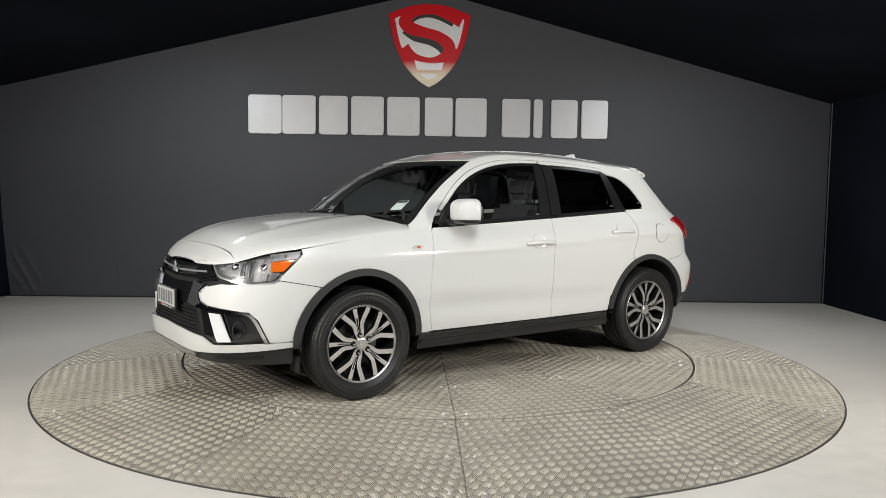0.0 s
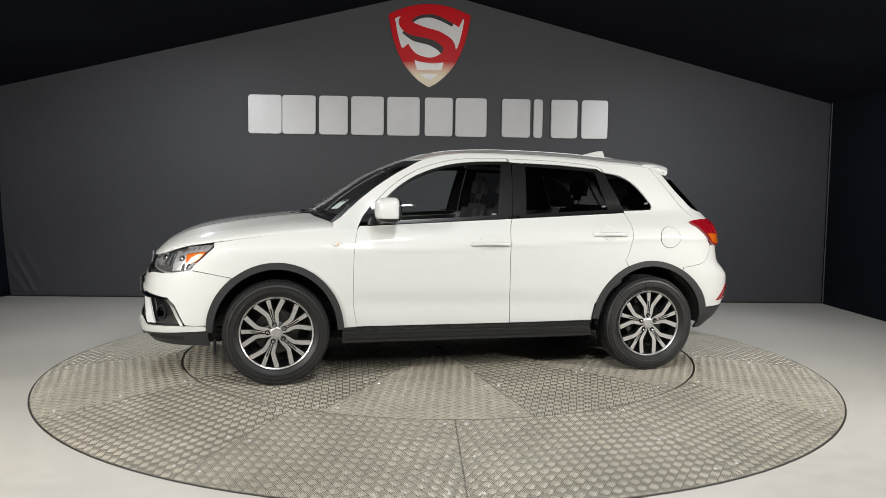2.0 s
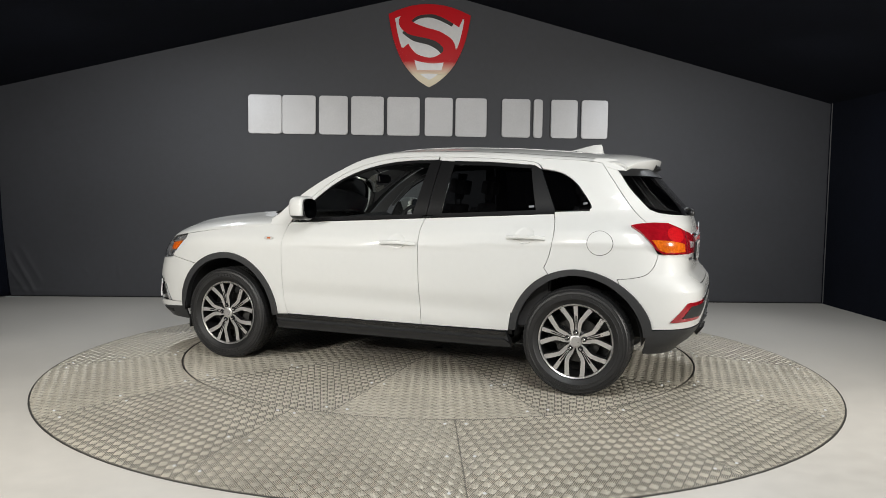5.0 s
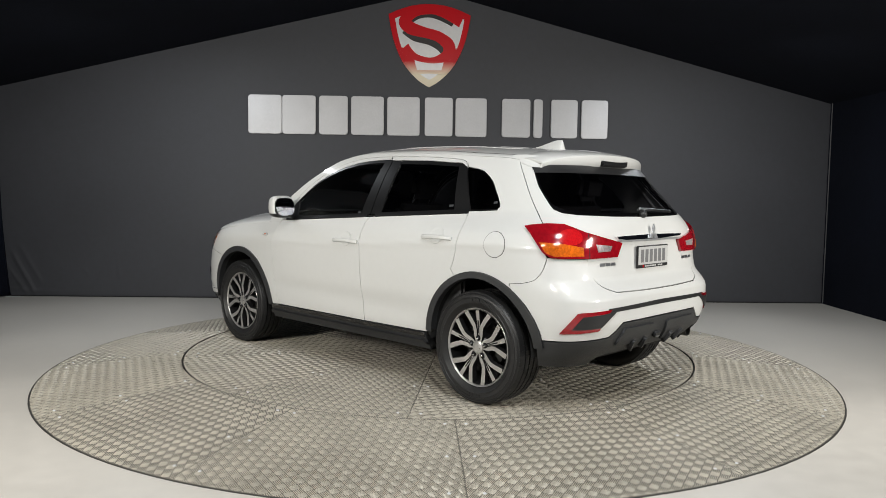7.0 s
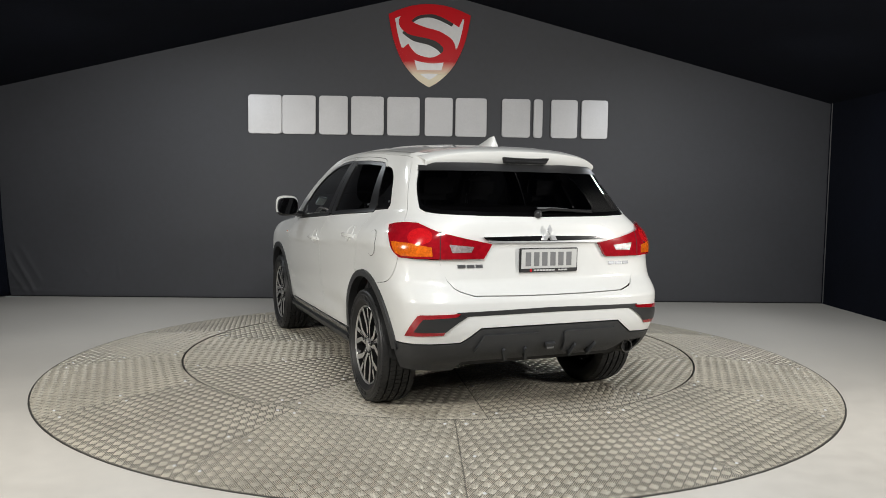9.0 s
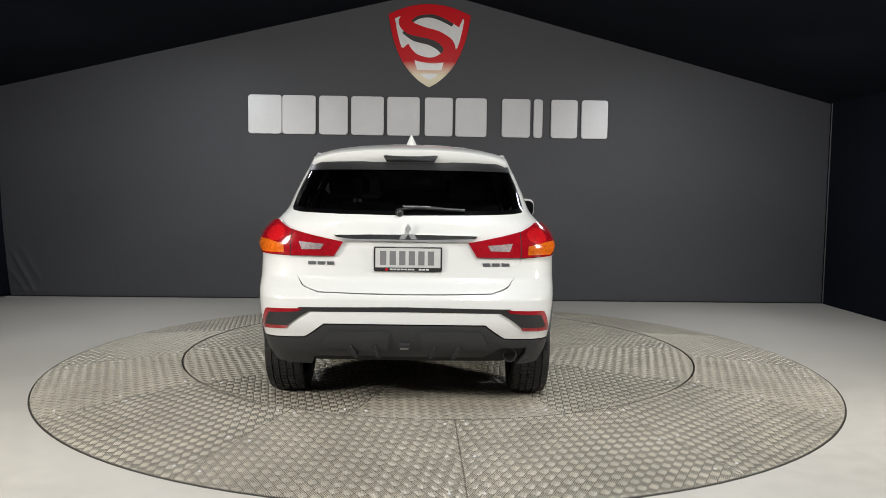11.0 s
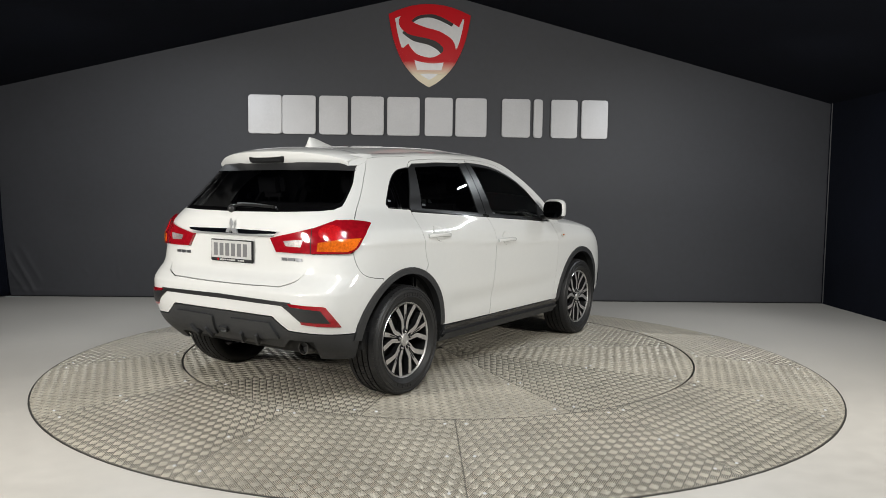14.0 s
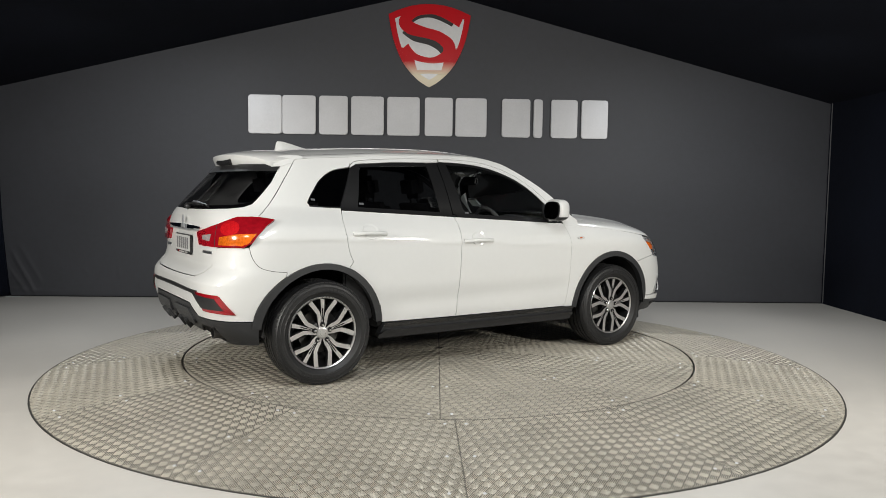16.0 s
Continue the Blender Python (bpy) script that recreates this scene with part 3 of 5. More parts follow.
def handle(door, lo_x, hi_x, z, s):
    n = 14
    mid = (lo_x + hi_x) / 2
    cup = [(mid + 0.008 + 0.064 * math.cos(a), z + 0.008 + 0.052 * math.sin(a)) for a in np.linspace(0, 2 * math.pi, 28)[:-1]]

    def bowl(uz):
        p = side(uz)
        d = np.hypot((uz[:, 0] - mid - 0.008) / 0.064, (uz[:, 1] - z - 0.008) / 0.052)
        p[:, 1] += 0.0035 - 0.016 * np.clip(1 - d, 0, 1)
        return p
    v, f, nn = patch_data(cup, bowl, step=0.012, gap=0.0, thick=0.004)
    me = mesh_of("handle_cup", v * [1, s, 1] - [CAR_X, CAR_Y, 0], [q if s == 1 else q[::-1] for q in f], True)
    put("handle_cup", me, PAINT, door)
    pts = []
    for k in range(n + 1):
        t = k / n
        x = lo_x + (hi_x - lo_x) * t
        y = float(side(np.array([[x, z]]))[0, 1]) + 0.008 + 0.022 * math.sin(math.pi * min(max((t - 0.04) / 0.92, 0), 1)) ** 0.5
        pts.append((x - CAR_X, s * y - CAR_Y, z - 0.006 + 0.006 * math.sin(math.pi * t)))
    bm = tube_bm(pts, 0.011, 8)
    for v in bm.verts:
        v.co.z = z + (v.co.z - z) * 1.25
    part("handle", bm, PAINT, door)


side_panels()


def top_panels():
    v = 0.8
    rear = [(0.972 + 0.205 * (1 - abs(q) ** 2.2), q * v * 0.90) for q in np.linspace(-1, 1, 17)]
    front = 2.06
    fr = [(front - 0.015 * abs(q) ** 2, q * v * 0.86) for q in np.linspace(1, -1, 17)]
    left = [(x, v * w) for x, w in ((1.2, 0.885), (1.45, 0.88), (1.75, 0.875), (1.95, 0.868))]
    panel("bonnet", rear + left + fr + [(x, -w) for x, w in left[::-1]], hood, PAINT, car, mirror=False, step=0.045, gap=0.0025)
    strip = [(0.80, v * 0.905), (0.972, v * 0.90)] + left + [(2.045, v * 0.86), (2.05, v), (1.95, v), (1.7, v), (1.4, v), (1.1, v), (0.80, v)]
    panel("wing_top", strip, hood, PAINT, car, step=0.04, gap=0.0)
    panel("nose_panel", [(2.062, 0.0)] + [(front - 0.015 * q ** 2 + 0.004, q * v * 0.86) for q in np.linspace(0.1, 1, 9)] + [(2.05, v), (2.10, v), (2.14, v), (2.158, v), (2.158, -v), (2.14, -v), (2.10, -v), (2.05, -v)] + [(front - 0.015 * q ** 2 + 0.004, -q * v * 0.86) for q in np.linspace(1, 0.1, 9)],
          hood, PAINT, car, mirror=False, step=0.035, gap=0.0)
    # black cowl, windscreen with its black border, wipers
    panel("cowl", [(0.86, v * 0.93), (0.97, v * 0.90)] + [(0.977 + 0.205 * (1 - abs(q) ** 2.2), q * v * 0.90) for q in np.linspace(0.9, -0.9, 15)] + [(0.97, -v * 0.90), (0.86, -v * 0.93), (0.95, -0.3), (0.95, 0.3)], hood, TRIM, car, mirror=False, step=0.05, gap=0.0, lift=-0.008)
    w = 0.7
    low = [(q * w, 1.118 - 0.045 * abs(q) ** 2) for q in np.linspace(-0.985, 0.985, 17)]
    top = [(q * w, 1.514) for q in np.linspace(0.985, -0.985, 13)]
    ws = panel("windscreen", low + top, screen, GLASS, car, "green-tinted windscreen", mirror=False, step=0.06, gap=0.0, thick=0.0)[0]
    ws.visible_shadow = False
    for poly in ([(0.985 * w, 1.073), (0.985 * w, 1.514), (0.93 * w, 1.49), (0.93 * w, 1.08)], [(-0.985 * w, 1.073), (-0.93 * w, 1.08), (-0.93 * w, 1.49), (-0.985 * w, 1.514)],
                 [(0.96 * w, 1.475), (0.985 * w, 1.5145), (-0.985 * w, 1.5145), (-0.96 * w, 1.475)]):
        panel("black_border", poly, screen, TRIM, ws, mirror=False, step=0.05, gap=0.0, thick=0.0, lift=-0.003)
    # roof
    rf = 0.6
    fe = [(0.425 - 0.10 * abs(q) ** 2.2, q * rf) for q in np.linspace(-1, 1, 17)]
    panel("roof_panel", fe + [(x, rf) for x in np.linspace(0.1, -1.40, 12)] + [(-1.47, q) for q in np.linspace(rf, -rf, 9)] + [(x, -rf) for x in np.linspace(-1.40, 0.1, 12)], roof, PAINT, car, mirror=False, step=0.05, gap=0.0)
    for y in (0.34, -0.34):
        panel("roof_rib", [(0.2, y - 0.008), (-1.25, y - 0.008), (-1.25, y + 0.008), (0.2, y + 0.008)], roof, PAINT, car, mirror=False, step=0.04, gap=0.0, lift=0.002, thick=0.006)
    panel("roof_ditch", [(0.25, rf * 0.928), (-1.38, rf * 0.928), (-1.38, rf * 0.935), (0.25, rf * 0.935)], roof, GAP, car, step=0.04, gap=0.0, lift=0.0015, thick=0.0)
    panel("headliner", [(x, rf * 0.95) for x in np.linspace(0.30, -1.45, 12)] + [(x, -rf * 0.95) for x in np.linspace(-1.45, 0.30, 12)], roof, LINER, car, mirror=False, step=0.09, gap=0.0, thick=0.0, lift=-0.03)
    # shark-fin aerial
    bm = bmesh.new()
    secs = []
    for x, h, wd in ((-1.10, 0.004, 0.006), (-1.16, 0.022, 0.022), (-1.22, 0.043, 0.032), (-1.28, 0.062, 0.036), (-1.325, 0.068, 0.034), (-1.335, 0.050, 0.030), (-1.345, 0.004, 0.026)):
        z0 = float(Z_ROOF(x)) - 0.006
        secs.append([bm.verts.new((x - CAR_X, y - CAR_Y, z0 + z)) for y, z in ((-wd, 0), (-wd * 0.7, h * 0.35), (-wd * 0.22, h * 0.9), (0, h + 0.004), (wd * 0.22, h * 0.9), (wd * 0.7, h * 0.35), (wd, 0))])
    for a, b in zip(secs, secs[1:]):
        for k in range(6):
            bm.faces.new((a[k], a[k + 1], b[k + 1], b[k]))
    bm.faces.new(secs[-1])
    part("shark_fin_aerial", bm, PAINT, car)


top_panels()


def strip_poly(line, w):
    """A band of width w round a line in u, z."""
    p = np.array(line)
    d = np.gradient(p, axis=0)
    n = np.stack([-d[:, 1], d[:, 0]], -1) / np.linalg.norm(d, axis=1)[:, None] * w / 2
    return [tuple(q) for q in p + n] + [tuple(q) for q in (p - n)[::-1]]


BAR_GREY = mat("bar_grey", (0.16, 0.16, 0.165), 0.5, grain=0.1)
# near-white base puts the chrome's bright reflection into the colour
EMBLEM_B = mat("chrome_pale_glint", (0.85, 0.86, 0.88), 0.2, metal=0.15, grain=0.04)
CLEAR_D = mat("clear_lens", (0.36, 0.31, 0.31), 0.2, metal=0.3, grain=0.45, scale=90, bump=0.8, bump_scale=150)
DARK_GLASS = mat("mirror_dark", (0.13, 0.135, 0.15), 0.05, metal=1.0, grain=0.02)
EMBLEM = mat("satin_chrome", (0.62, 0.63, 0.65), 0.28, metal=0.7, grain=0.05)


def front_end():
    c = UC_F
    # bumper skin at the corners, lip and apron
    fa = arch(1.335, 0.442, 0.468, 5, 51.5, 10)
    poly = fa + [(1.66, 0.723), (1.75, 0.743), (1.841, 0.761), (1.873, 0.745), (2.024, 0.738), (2.16, 0.736)] + spline([(2.265, 0.712), (2.312, 0.672), (2.283, 0.628), (2.23, 0.606)], 4) + [(2.10, 0.592), (1.992, 0.580), (1.948, 0.534), (1.895, 0.402), (1.84, 0.399)]
    poly = [(1.770, 0.402)] + [p for p in fa if p[1] > 0.41] + poly[len(fa):]
    panel("front_bumper", poly, side, PAINT, car, step=0.035)
    half = [(1.770, 0.366), (1.772, 0.398), (1.93, 0.398), (2.19, 0.386), (2.262, 0.428), (2.45, 0.448), (c, 0.455)]
    low = [(c, 0.336), (2.50, 0.333), (2.321, 0.327), (2.0, 0.350)]
    poly = half + [(2 * c - u, z) for u, z in half[-2::-1]] + [(2 * c - u, z) for u, z in low[::-1]] + low[1:]
    panel("bumper_lip", poly, side, PAINT, car, mirror=False, step=0.035, lift=0.004)
    half = [(1.775, 0.255), (1.770, 0.362), (2.0, 0.346), (2.321, 0.323), (c, 0.332)]
    poly = half + [(2 * c - u, z) for u, z in half[-2::-1]] + [(2 * c - 2.2, 0.258), (c, 0.262), (2.2, 0.258)]
    panel("front_apron", poly, side, CLAD, car, mirror=False, step=0.04, lift=-0.008)
    panel("apron_slot", [(1.93, 0.298), (1.92, 0.328), (2.17, 0.320), (2.20, 0.300)], side, GAP, car, step=0.03, lift=-0.004, thick=0.004)
    panel("skid_plate", across([(2.33, 0.296), (2.345, 0.325), (2.5, 0.331), (c, 0.334)], c) + [(c, 0.290)], side, ALLOY, car, mirror=False, step=0.04, lift=0.008)
    # fog lamp bays with chrome surround
    bay = panel("fog_lamp_bay", [(2.325, 0.583), (2.212, 0.574), (1.998, 0.560), (1.964, 0.52), (1.918, 0.404), (2.195, 0.392), (2.262, 0.432)], side, GLOSS, car, step=0.03, lift=-0.02, thick=0.02)
    for nm, poly, m, up in (("chrome_garnish", [(2.222, 0.568), (2.146, 0.566), (2.083, 0.411), (2.158, 0.406)], EMBLEM_B, 0.004),
                            ("fog_lamp", [(2.048 + 0.024 * math.cos(a), 0.478 + 0.042 * math.sin(a)) for a in np.linspace(0, 2 * math.pi, 20)[:-1]], DARK_GLASS, -0.004),
                            ("fog_lamp_rim", [(2.048 + 0.034 * math.cos(a), 0.478 + 0.052 * math.sin(a)) for a in np.linspace(0, 2 * math.pi, 20)[:-1]], TRIM, -0.010)):
        for k, ob in enumerate(panel(nm, poly, side, m, car, step=0.02, gap=0.0, lift=up, thick=0.012)):
            ob.parent = bay[k]
    line = spline([(2.33, 0.596), (2.20, 0.588), (2.06, 0.580), (1.995, 0.568), (1.962, 0.53), (1.932, 0.46), (1.908, 0.402)], 4)
    panel("chrome_trim", strip_poly(line, 0.017), side, CHROME, car, "chrome strip round the fog lamp bay", step=0.02, gap=0.0, lift=0.007, thick=0.02)
    panel("grille_wing", [(2.40, 0.735), (2.285, 0.722), (2.325, 0.674), (2.29, 0.618), (2.34, 0.592), (2.44, 0.60)], side, STEEL, car, step=0.03, lift=0.006)
    panel("grille_wing_edge", strip_poly(spline([(2.255, 0.722), (2.305, 0.69), (2.318, 0.668), (2.285, 0.622), (2.23, 0.600)], 4), 0.010), side, CHROME, car, step=0.02, gap=0.0, lift=0.009, thick=0.012)
    # middle panel, upper grille, lower mesh
    panel("centre_panel", across([(2.40, 0.590), (2.36, 0.735), (2.20, 0.752), (2.205, 0.772), (2.42, 0.728), (c, 0.715)], c) + [(c, 0.592)], side, GLOSS, car, mirror=False, step=0.04, lift=-0.006)
    g = panel("upper_grille", across([(2.21, 0.776), (2.315, 0.852), (2.541, 0.836), (c, 0.832)], c) + [(2 * c - 2.42, 0.730), (c, 0.718), (2.42, 0.730)], side, GAP, car, mirror=False, step=0.04, lift=-0.03, thick=0.0)[0]
    for z0, m, wd in ((0.812, GLOSS, 0.016), (0.778, EMBLEM, 0.010), (0.748, GLOSS, 0.018)):
        line = [(2.30 + (c - 2.30) * k / 10, z0 + 0.018 * (1 - k / 10)) for k in range(11)]
        panel("grille_slat", strip_poly(line, wd), side, m, g, step=0.03, gap=0.0, lift=-0.002, thick=0.018)
    panel("grille_end", [(2.215, 0.776), (2.318, 0.852), (2.42, 0.845), (2.44, 0.80), (2.38, 0.742)], side, GLOSS, g, step=0.03, lift=-0.004)
    m = panel("lower_grille", across([(2.27, 0.432), (2.345, 0.578), (c, 0.585)], c) + [(c, 0.452)], side, GAP, car, mirror=False, step=0.04, lift=-0.03, thick=0.0)[0]
    verts, faces = [], []
    for r in range(7):
        for q in range(46):
            cu, cz = 2.28 + q * 0.0206 + (0.0103 if r % 2 else 0), 0.448 + r * 0.0205
            left = 2.27 + (cz - 0.432) * 0.52 + 0.015
            if not (left < cu < 2 * c - left and 0.44 < cz < 0.575):
                continue
            ring = []
            for rad in (0.0125, 0.0098):
                for k in range(6):
                    a = math.pi / 6 + k * math.pi / 3
                    ring.append((cu + rad * math.cos(a), cz + rad * math.sin(a)))
            base = len(verts)
            verts += [tuple(p) for p in side(np.array(ring)) - [0.008 + CAR_X, CAR_Y, 0]]
            faces += [(base + k, base + (k + 1) % 6, base + 6 + (k + 1) % 6, base + 6 + k) for k in range(6)]
    put("honeycomb_mesh", mesh_of("honeycomb_mesh", verts, faces), GLOSS, m)
    # emblem: three plain rhombi
    for a in (90, 210, 330):
        bm = prism_bm([(0, 0), (0.023, 0.0133), (0.046, 0), (0.023, -0.0133)], 0.008, 0.002)
        bmesh.ops.transform(bm, verts=bm.verts[:], matrix=at_car(2.205, 0, 0.785, 0, 90, 0) @ pose(0, 0, 0, 0, 0, a + 90))
        part("emblem", bm, EMBLEM, g)
    # number plate with plain bars
    number_plate((2.262, 0.0, 0.605), 1)
    # headlamps
    hp = [(2.283, 0.851), (2.12, 0.884), (1.960, 0.909), (1.85, 0.925), (1.735, 0.936), (1.722, 0.925), (1.724, 0.908), (1.775, 0.850), (1.827, 0.795), (1.846, 0.766), (1.875, 0.750), (1.95, 0.743), (2.024, 0.742), (2.143, 0.767), (2.203, 0.784)]
    hb = panel("headlamp", hp, side, LAMP_BASE, car, "clear headlamp with chrome reflectors and an amber indicator", step=0.03, gap=0.002, lift=-0.022, thick=0.0)
    subs = [("bezel", strip_poly(spline(hp[8:] + hp[:1], 3), 0.010), EMBLEM, -0.014), ("chrome_reflector", [(2.23, 0.845), (2.02, 0.880), (1.99, 0.79), (2.12, 0.785), (2.20, 0.805)], CLEAR_R, -0.020),
            ("chrome_reflector", [(1.995, 0.885), (1.90, 0.897), (1.84, 0.80), (1.88, 0.762), (1.98, 0.757)], CLEAR_R, -0.018), ("indicator", [(1.888, 0.866), (1.765, 0.885), (1.790, 0.848), (1.822, 0.815), (1.885, 0.812)], AMBER, -0.006),
            ("upper_reflector", [(1.90, 0.913), (1.729, 0.932), (1.750, 0.890), (1.89, 0.870)], CLEAR_R, -0.008)]
    for nm, poly, mm, up in subs:
        for k, ob in enumerate(panel(nm, poly, side, mm, car, step=0.025, gap=0.0, lift=up, thick=0.015)):
            ob.parent = hb[k]
    for u0, z0, z1 in ((2.20, 0.810, 0.838), (2.175, 0.800, 0.845), (2.05, 0.792, 0.868), (2.025, 0.790, 0.872), (2.0, 0.786, 0.876), (1.985, 0.766, 0.880), (1.905, 0.762, 0.800), (1.88, 0.768, 0.806), (1.86, 0.790, 0.808), (1.925, 0.868, 0.888), (1.885, 0.888, 0.904), (1.85, 0.890, 0.908), (1.815, 0.893, 0.912), (1.78, 0.897, 0.916)):
        for k, ob in enumerate(panel("flute", [(u0, z0), (u0 + 0.004, z0), (u0 - 0.004, z1), (u0 - 0.008, z1)], side, CHROME if u0 % 0.05 < 0.025 else STEEL, car, step=0.03, gap=0.0, lift=-0.004, thick=0.012)):
            ob.parent = hb[k]
    for k, s in enumerate((1, -1)):
        for u0, z0, r0 in ((2.10, 0.825, 0.040), (1.945, 0.825, 0.036)):
            p = side(np.array([[u0, z0]]))[0]
            bm = bmesh.new()
            bmesh.ops.create_uvsphere(bm, u_segments=20, v_segments=12, radius=r0, matrix=at_car(p[0] - 0.045, s * (p[1] - 0.03), z0))
            part("projector", bm, CHROME, hb[k])
    ln = panel("lens", hp, side, LENS, car, step=0.03, gap=0.0, thick=0.0, lift=0.003)
    for k in (0, 1):
        ln[k].parent = hb[k]
        ln[k].visible_shadow = False


def number_plate(at, s):
    """A number plate on its black frame; s is +1 at the front and -1 at the rear. Its writing stays plain bars."""
    x, y, z = at
    base = at_car(x, y, z) @ pose(0, 0, 0, 90, 0, 90 * s)
    frame = box_bm(-0.190, 0.190, -0.069, 0.067, -0.006, 0.006, 0.004)
    bmesh.ops.transform(frame, verts=frame.verts[:], matrix=base)
    fr = part("number_plate", frame, TRIM, car, "white number plate in a black frame")
    bm = box_bm(-0.181, 0.181, -0.048, 0.060, 0.0055, 0.009, 0.001)
    bmesh.ops.transform(bm, verts=bm.verts[:], matrix=base)
    pl = part("plate", bm, WHITE_M, fr)
    for k in range(6):
        x0 = -0.158 + k * 0.053
        bm = box_bm(x0 + 0.003, x0 + 0.038, -0.034, 0.044, 0.0088, 0.0102)
        bmesh.ops.transform(bm, verts=bm.verts[:], matrix=base)
        part("bar", bm, BAR_GREY, pl)
    for x0, x1, y0, y1, m in (*[(-0.10 + 0.02 * k, -0.084 + 0.02 * k, -0.063, -0.054, WHITE_M) for k in range(11) if k != 7], (-0.125, -0.112, -0.066, -0.051, RED), *[(-0.07 + 0.01 * k, -0.063 + 0.01 * k, 0.0625, 0.0655, BAR_GREY) for k in range(14)]):
        bm = box_bm(x0, x1, y0, y1, 0.005, 0.0075)
        bmesh.ops.transform(bm, verts=bm.verts[:], matrix=base)
        part("bar", bm, m, fr)


def rear_end():
    c = UC_R
    # tailgate: a skin below and beside the glass
    gl = [(-1.640, 1.418), (-1.69, 1.33), (-1.775, 1.225), (-1.805, 1.190), (-1.86, 1.170), (-1.953, 1.160), (-2.20, 1.152), (c, 1.147)]
    left = [(-1.505, 1.468), (-1.588, 1.359), (-1.673, 1.225), (-1.760, 1.098), (-1.90, 1.00), (-1.985, 0.925), (-2.006, 0.85)] + spline([(-2.030, 0.80), (-2.079, 0.757), (-2.169, 0.7235)], 4) + [(-2.4, 0.717), (c, 0.715)]
    loop = left + [(2 * c - u, z) for u, z in left[-2::-1]] + [(2 * c - u, z) for u, z in [(-1.60, 1.455)] + gl[:-1]] + [(c, 1.147)] + gl[-2::-1] + [(-1.60, 1.455)]
    hatch = panel("tailgate", loop, side, PAINT, car, mirror=False, step=0.03, gap=0.0015)[0]
    rw = panel("rear_window", gl + [(2 * c - u, z) for u, z in gl[-2::-1]] + [(c, 1.422)], side, PRIVACY, hatch, "dark privacy-tinted rear window", mirror=False, step=0.05, gap=0.0, thick=0.0, lift=-0.004)[0]
    rw.visible_shadow = False
    panel("black_border", strip_poly([(u, z + (0.012 if u < -1.80 else 0)) for u, z in gl], 0.028), side, TRIM, rw, step=0.04, gap=0.0, thick=0.0, lift=-0.007)
    panel("top_border", [(-1.60, 1.452), (-1.640, 1.405), (c, 1.408), (2 * c + 1.640, 1.405), (2 * c + 1.60, 1.452), (c, 1.462)], side, TRIM, hatch, mirror=False, step=0.05, gap=0.0, thick=0.0, lift=0.0)
    # spoiler
    bm = bmesh.new()
    secs = []
    for k in range(25):
        v = -1 + k / 12
        a = abs(v)
        hw = 0.585 - 0.02 * a
        y = v * hw
        x_te, z_te = -1.745 + 0.150 * a ** 2.4, 1.530 - 0.038 * a ** 2.2 - 0.026 * a ** 8
        p0 = roof(np.array([[-1.435, v * 0.6]]))[0]
        y_te = v * 0.582
        sec = [(p0[0], p0[1], p0[2] + 0.001)]
        for q in (0.2, 0.4, 0.6, 0.8, 0.95, 1.0):
            sec.append((p0[0] + (x_te - p0[0]) * q, p0[1] + (y_te - p0[1]) * q, p0[2] + (z_te - p0[2]) * q + 0.012 * math.sin(math.pi * q) - (0.004 if q == 1 else 0)))
        sec += [(x_te + 0.001, y_te, z_te - 0.014), (x_te + 0.014, y_te * 0.997, z_te - 0.014 - 0.031 * (1 - 0.5 * a ** 6)), (x_te + 0.030, y_te * 0.994, z_te - 0.016 - 0.056 * (1 - 0.5 * a ** 6)), (x_te + 0.05 - 0.02 * a, y_te * 0.99, z_te - 0.018 - 0.062 * (1 - 0.45 * a ** 6)), (-1.575, y_te * 0.985, 1.462)]
        secs.append([bm.verts.new((x - CAR_X, yy - CAR_Y, z)) for x, yy, z in sec])
    for a, b in zip(secs, secs[1:]):
        for k in range(len(a) - 1):
            bm.faces.new((a[k], a[k + 1], b[k + 1], b[k]))
    bm.faces.new(secs[0])
    bm.faces.new(secs[-1])
    sp = part("spoiler", bm, PAINT, hatch)
    bm = prism_bm([(-0.168, 0.002), (-0.140, -0.032), (0.140, -0.032), (0.168, 0.002), (0.15, 0.026), (-0.15, 0.026)], 0.03, 0.004)
    bmesh.ops.transform(bm, verts=bm.verts[:], matrix=at_car(-1.700, -0.01, 1.484) @ pose(0, 0, 0, 66, 0, -90))
    bl = part("brake_light", bm, TRIM, sp, "dark high-level brake light with ribbed lens")
    for k in range(14):
        b2 = box_bm(-0.145 + k * 0.021, -0.130 + k * 0.021, -0.024, 0.018, 0.0295, 0.032, 0.001)
        bmesh.ops.transform(b2, verts=b2.verts[:], matrix=at_car(-1.700, -0.01, 1.484) @ pose(0, 0, 0, 66, 0, -90))
        part("rib", b2, POCKET, bl)
    # wiper
    p = side(np.array([[-2.60, 1.163], [-2.60, 1.180], [-2.72, 1.190], [-2.90, 1.185], [-3.06, 1.178]])) + np.array([-0.022, 0, 0])
    wip = part("rear_wiper", tube_bm([(q[0] - CAR_X, q[1] - CAR_Y, q[2]) for q in p], 0.008), POCKET, hatch)
    part("wiper_blade", tube_bm([(q[0] + 0.008 - CAR_X, q[1] - CAR_Y, q[2] - 0.008) for q in side(np.array([[-2.62, 1.205], [-2.8, 1.202], [-3.06, 1.185]])) - [0.018, 0, 0]], 0.006), STEEL, wip)
    bm = bmesh.new()
    bmesh.ops.create_uvsphere(bm, u_segments=16, v_segments=10, radius=0.024, matrix=at_car(p[0][0] + 0.006, p[0][1], p[0][2]))
    part("wiper_boss", bm, TRIM, wip)
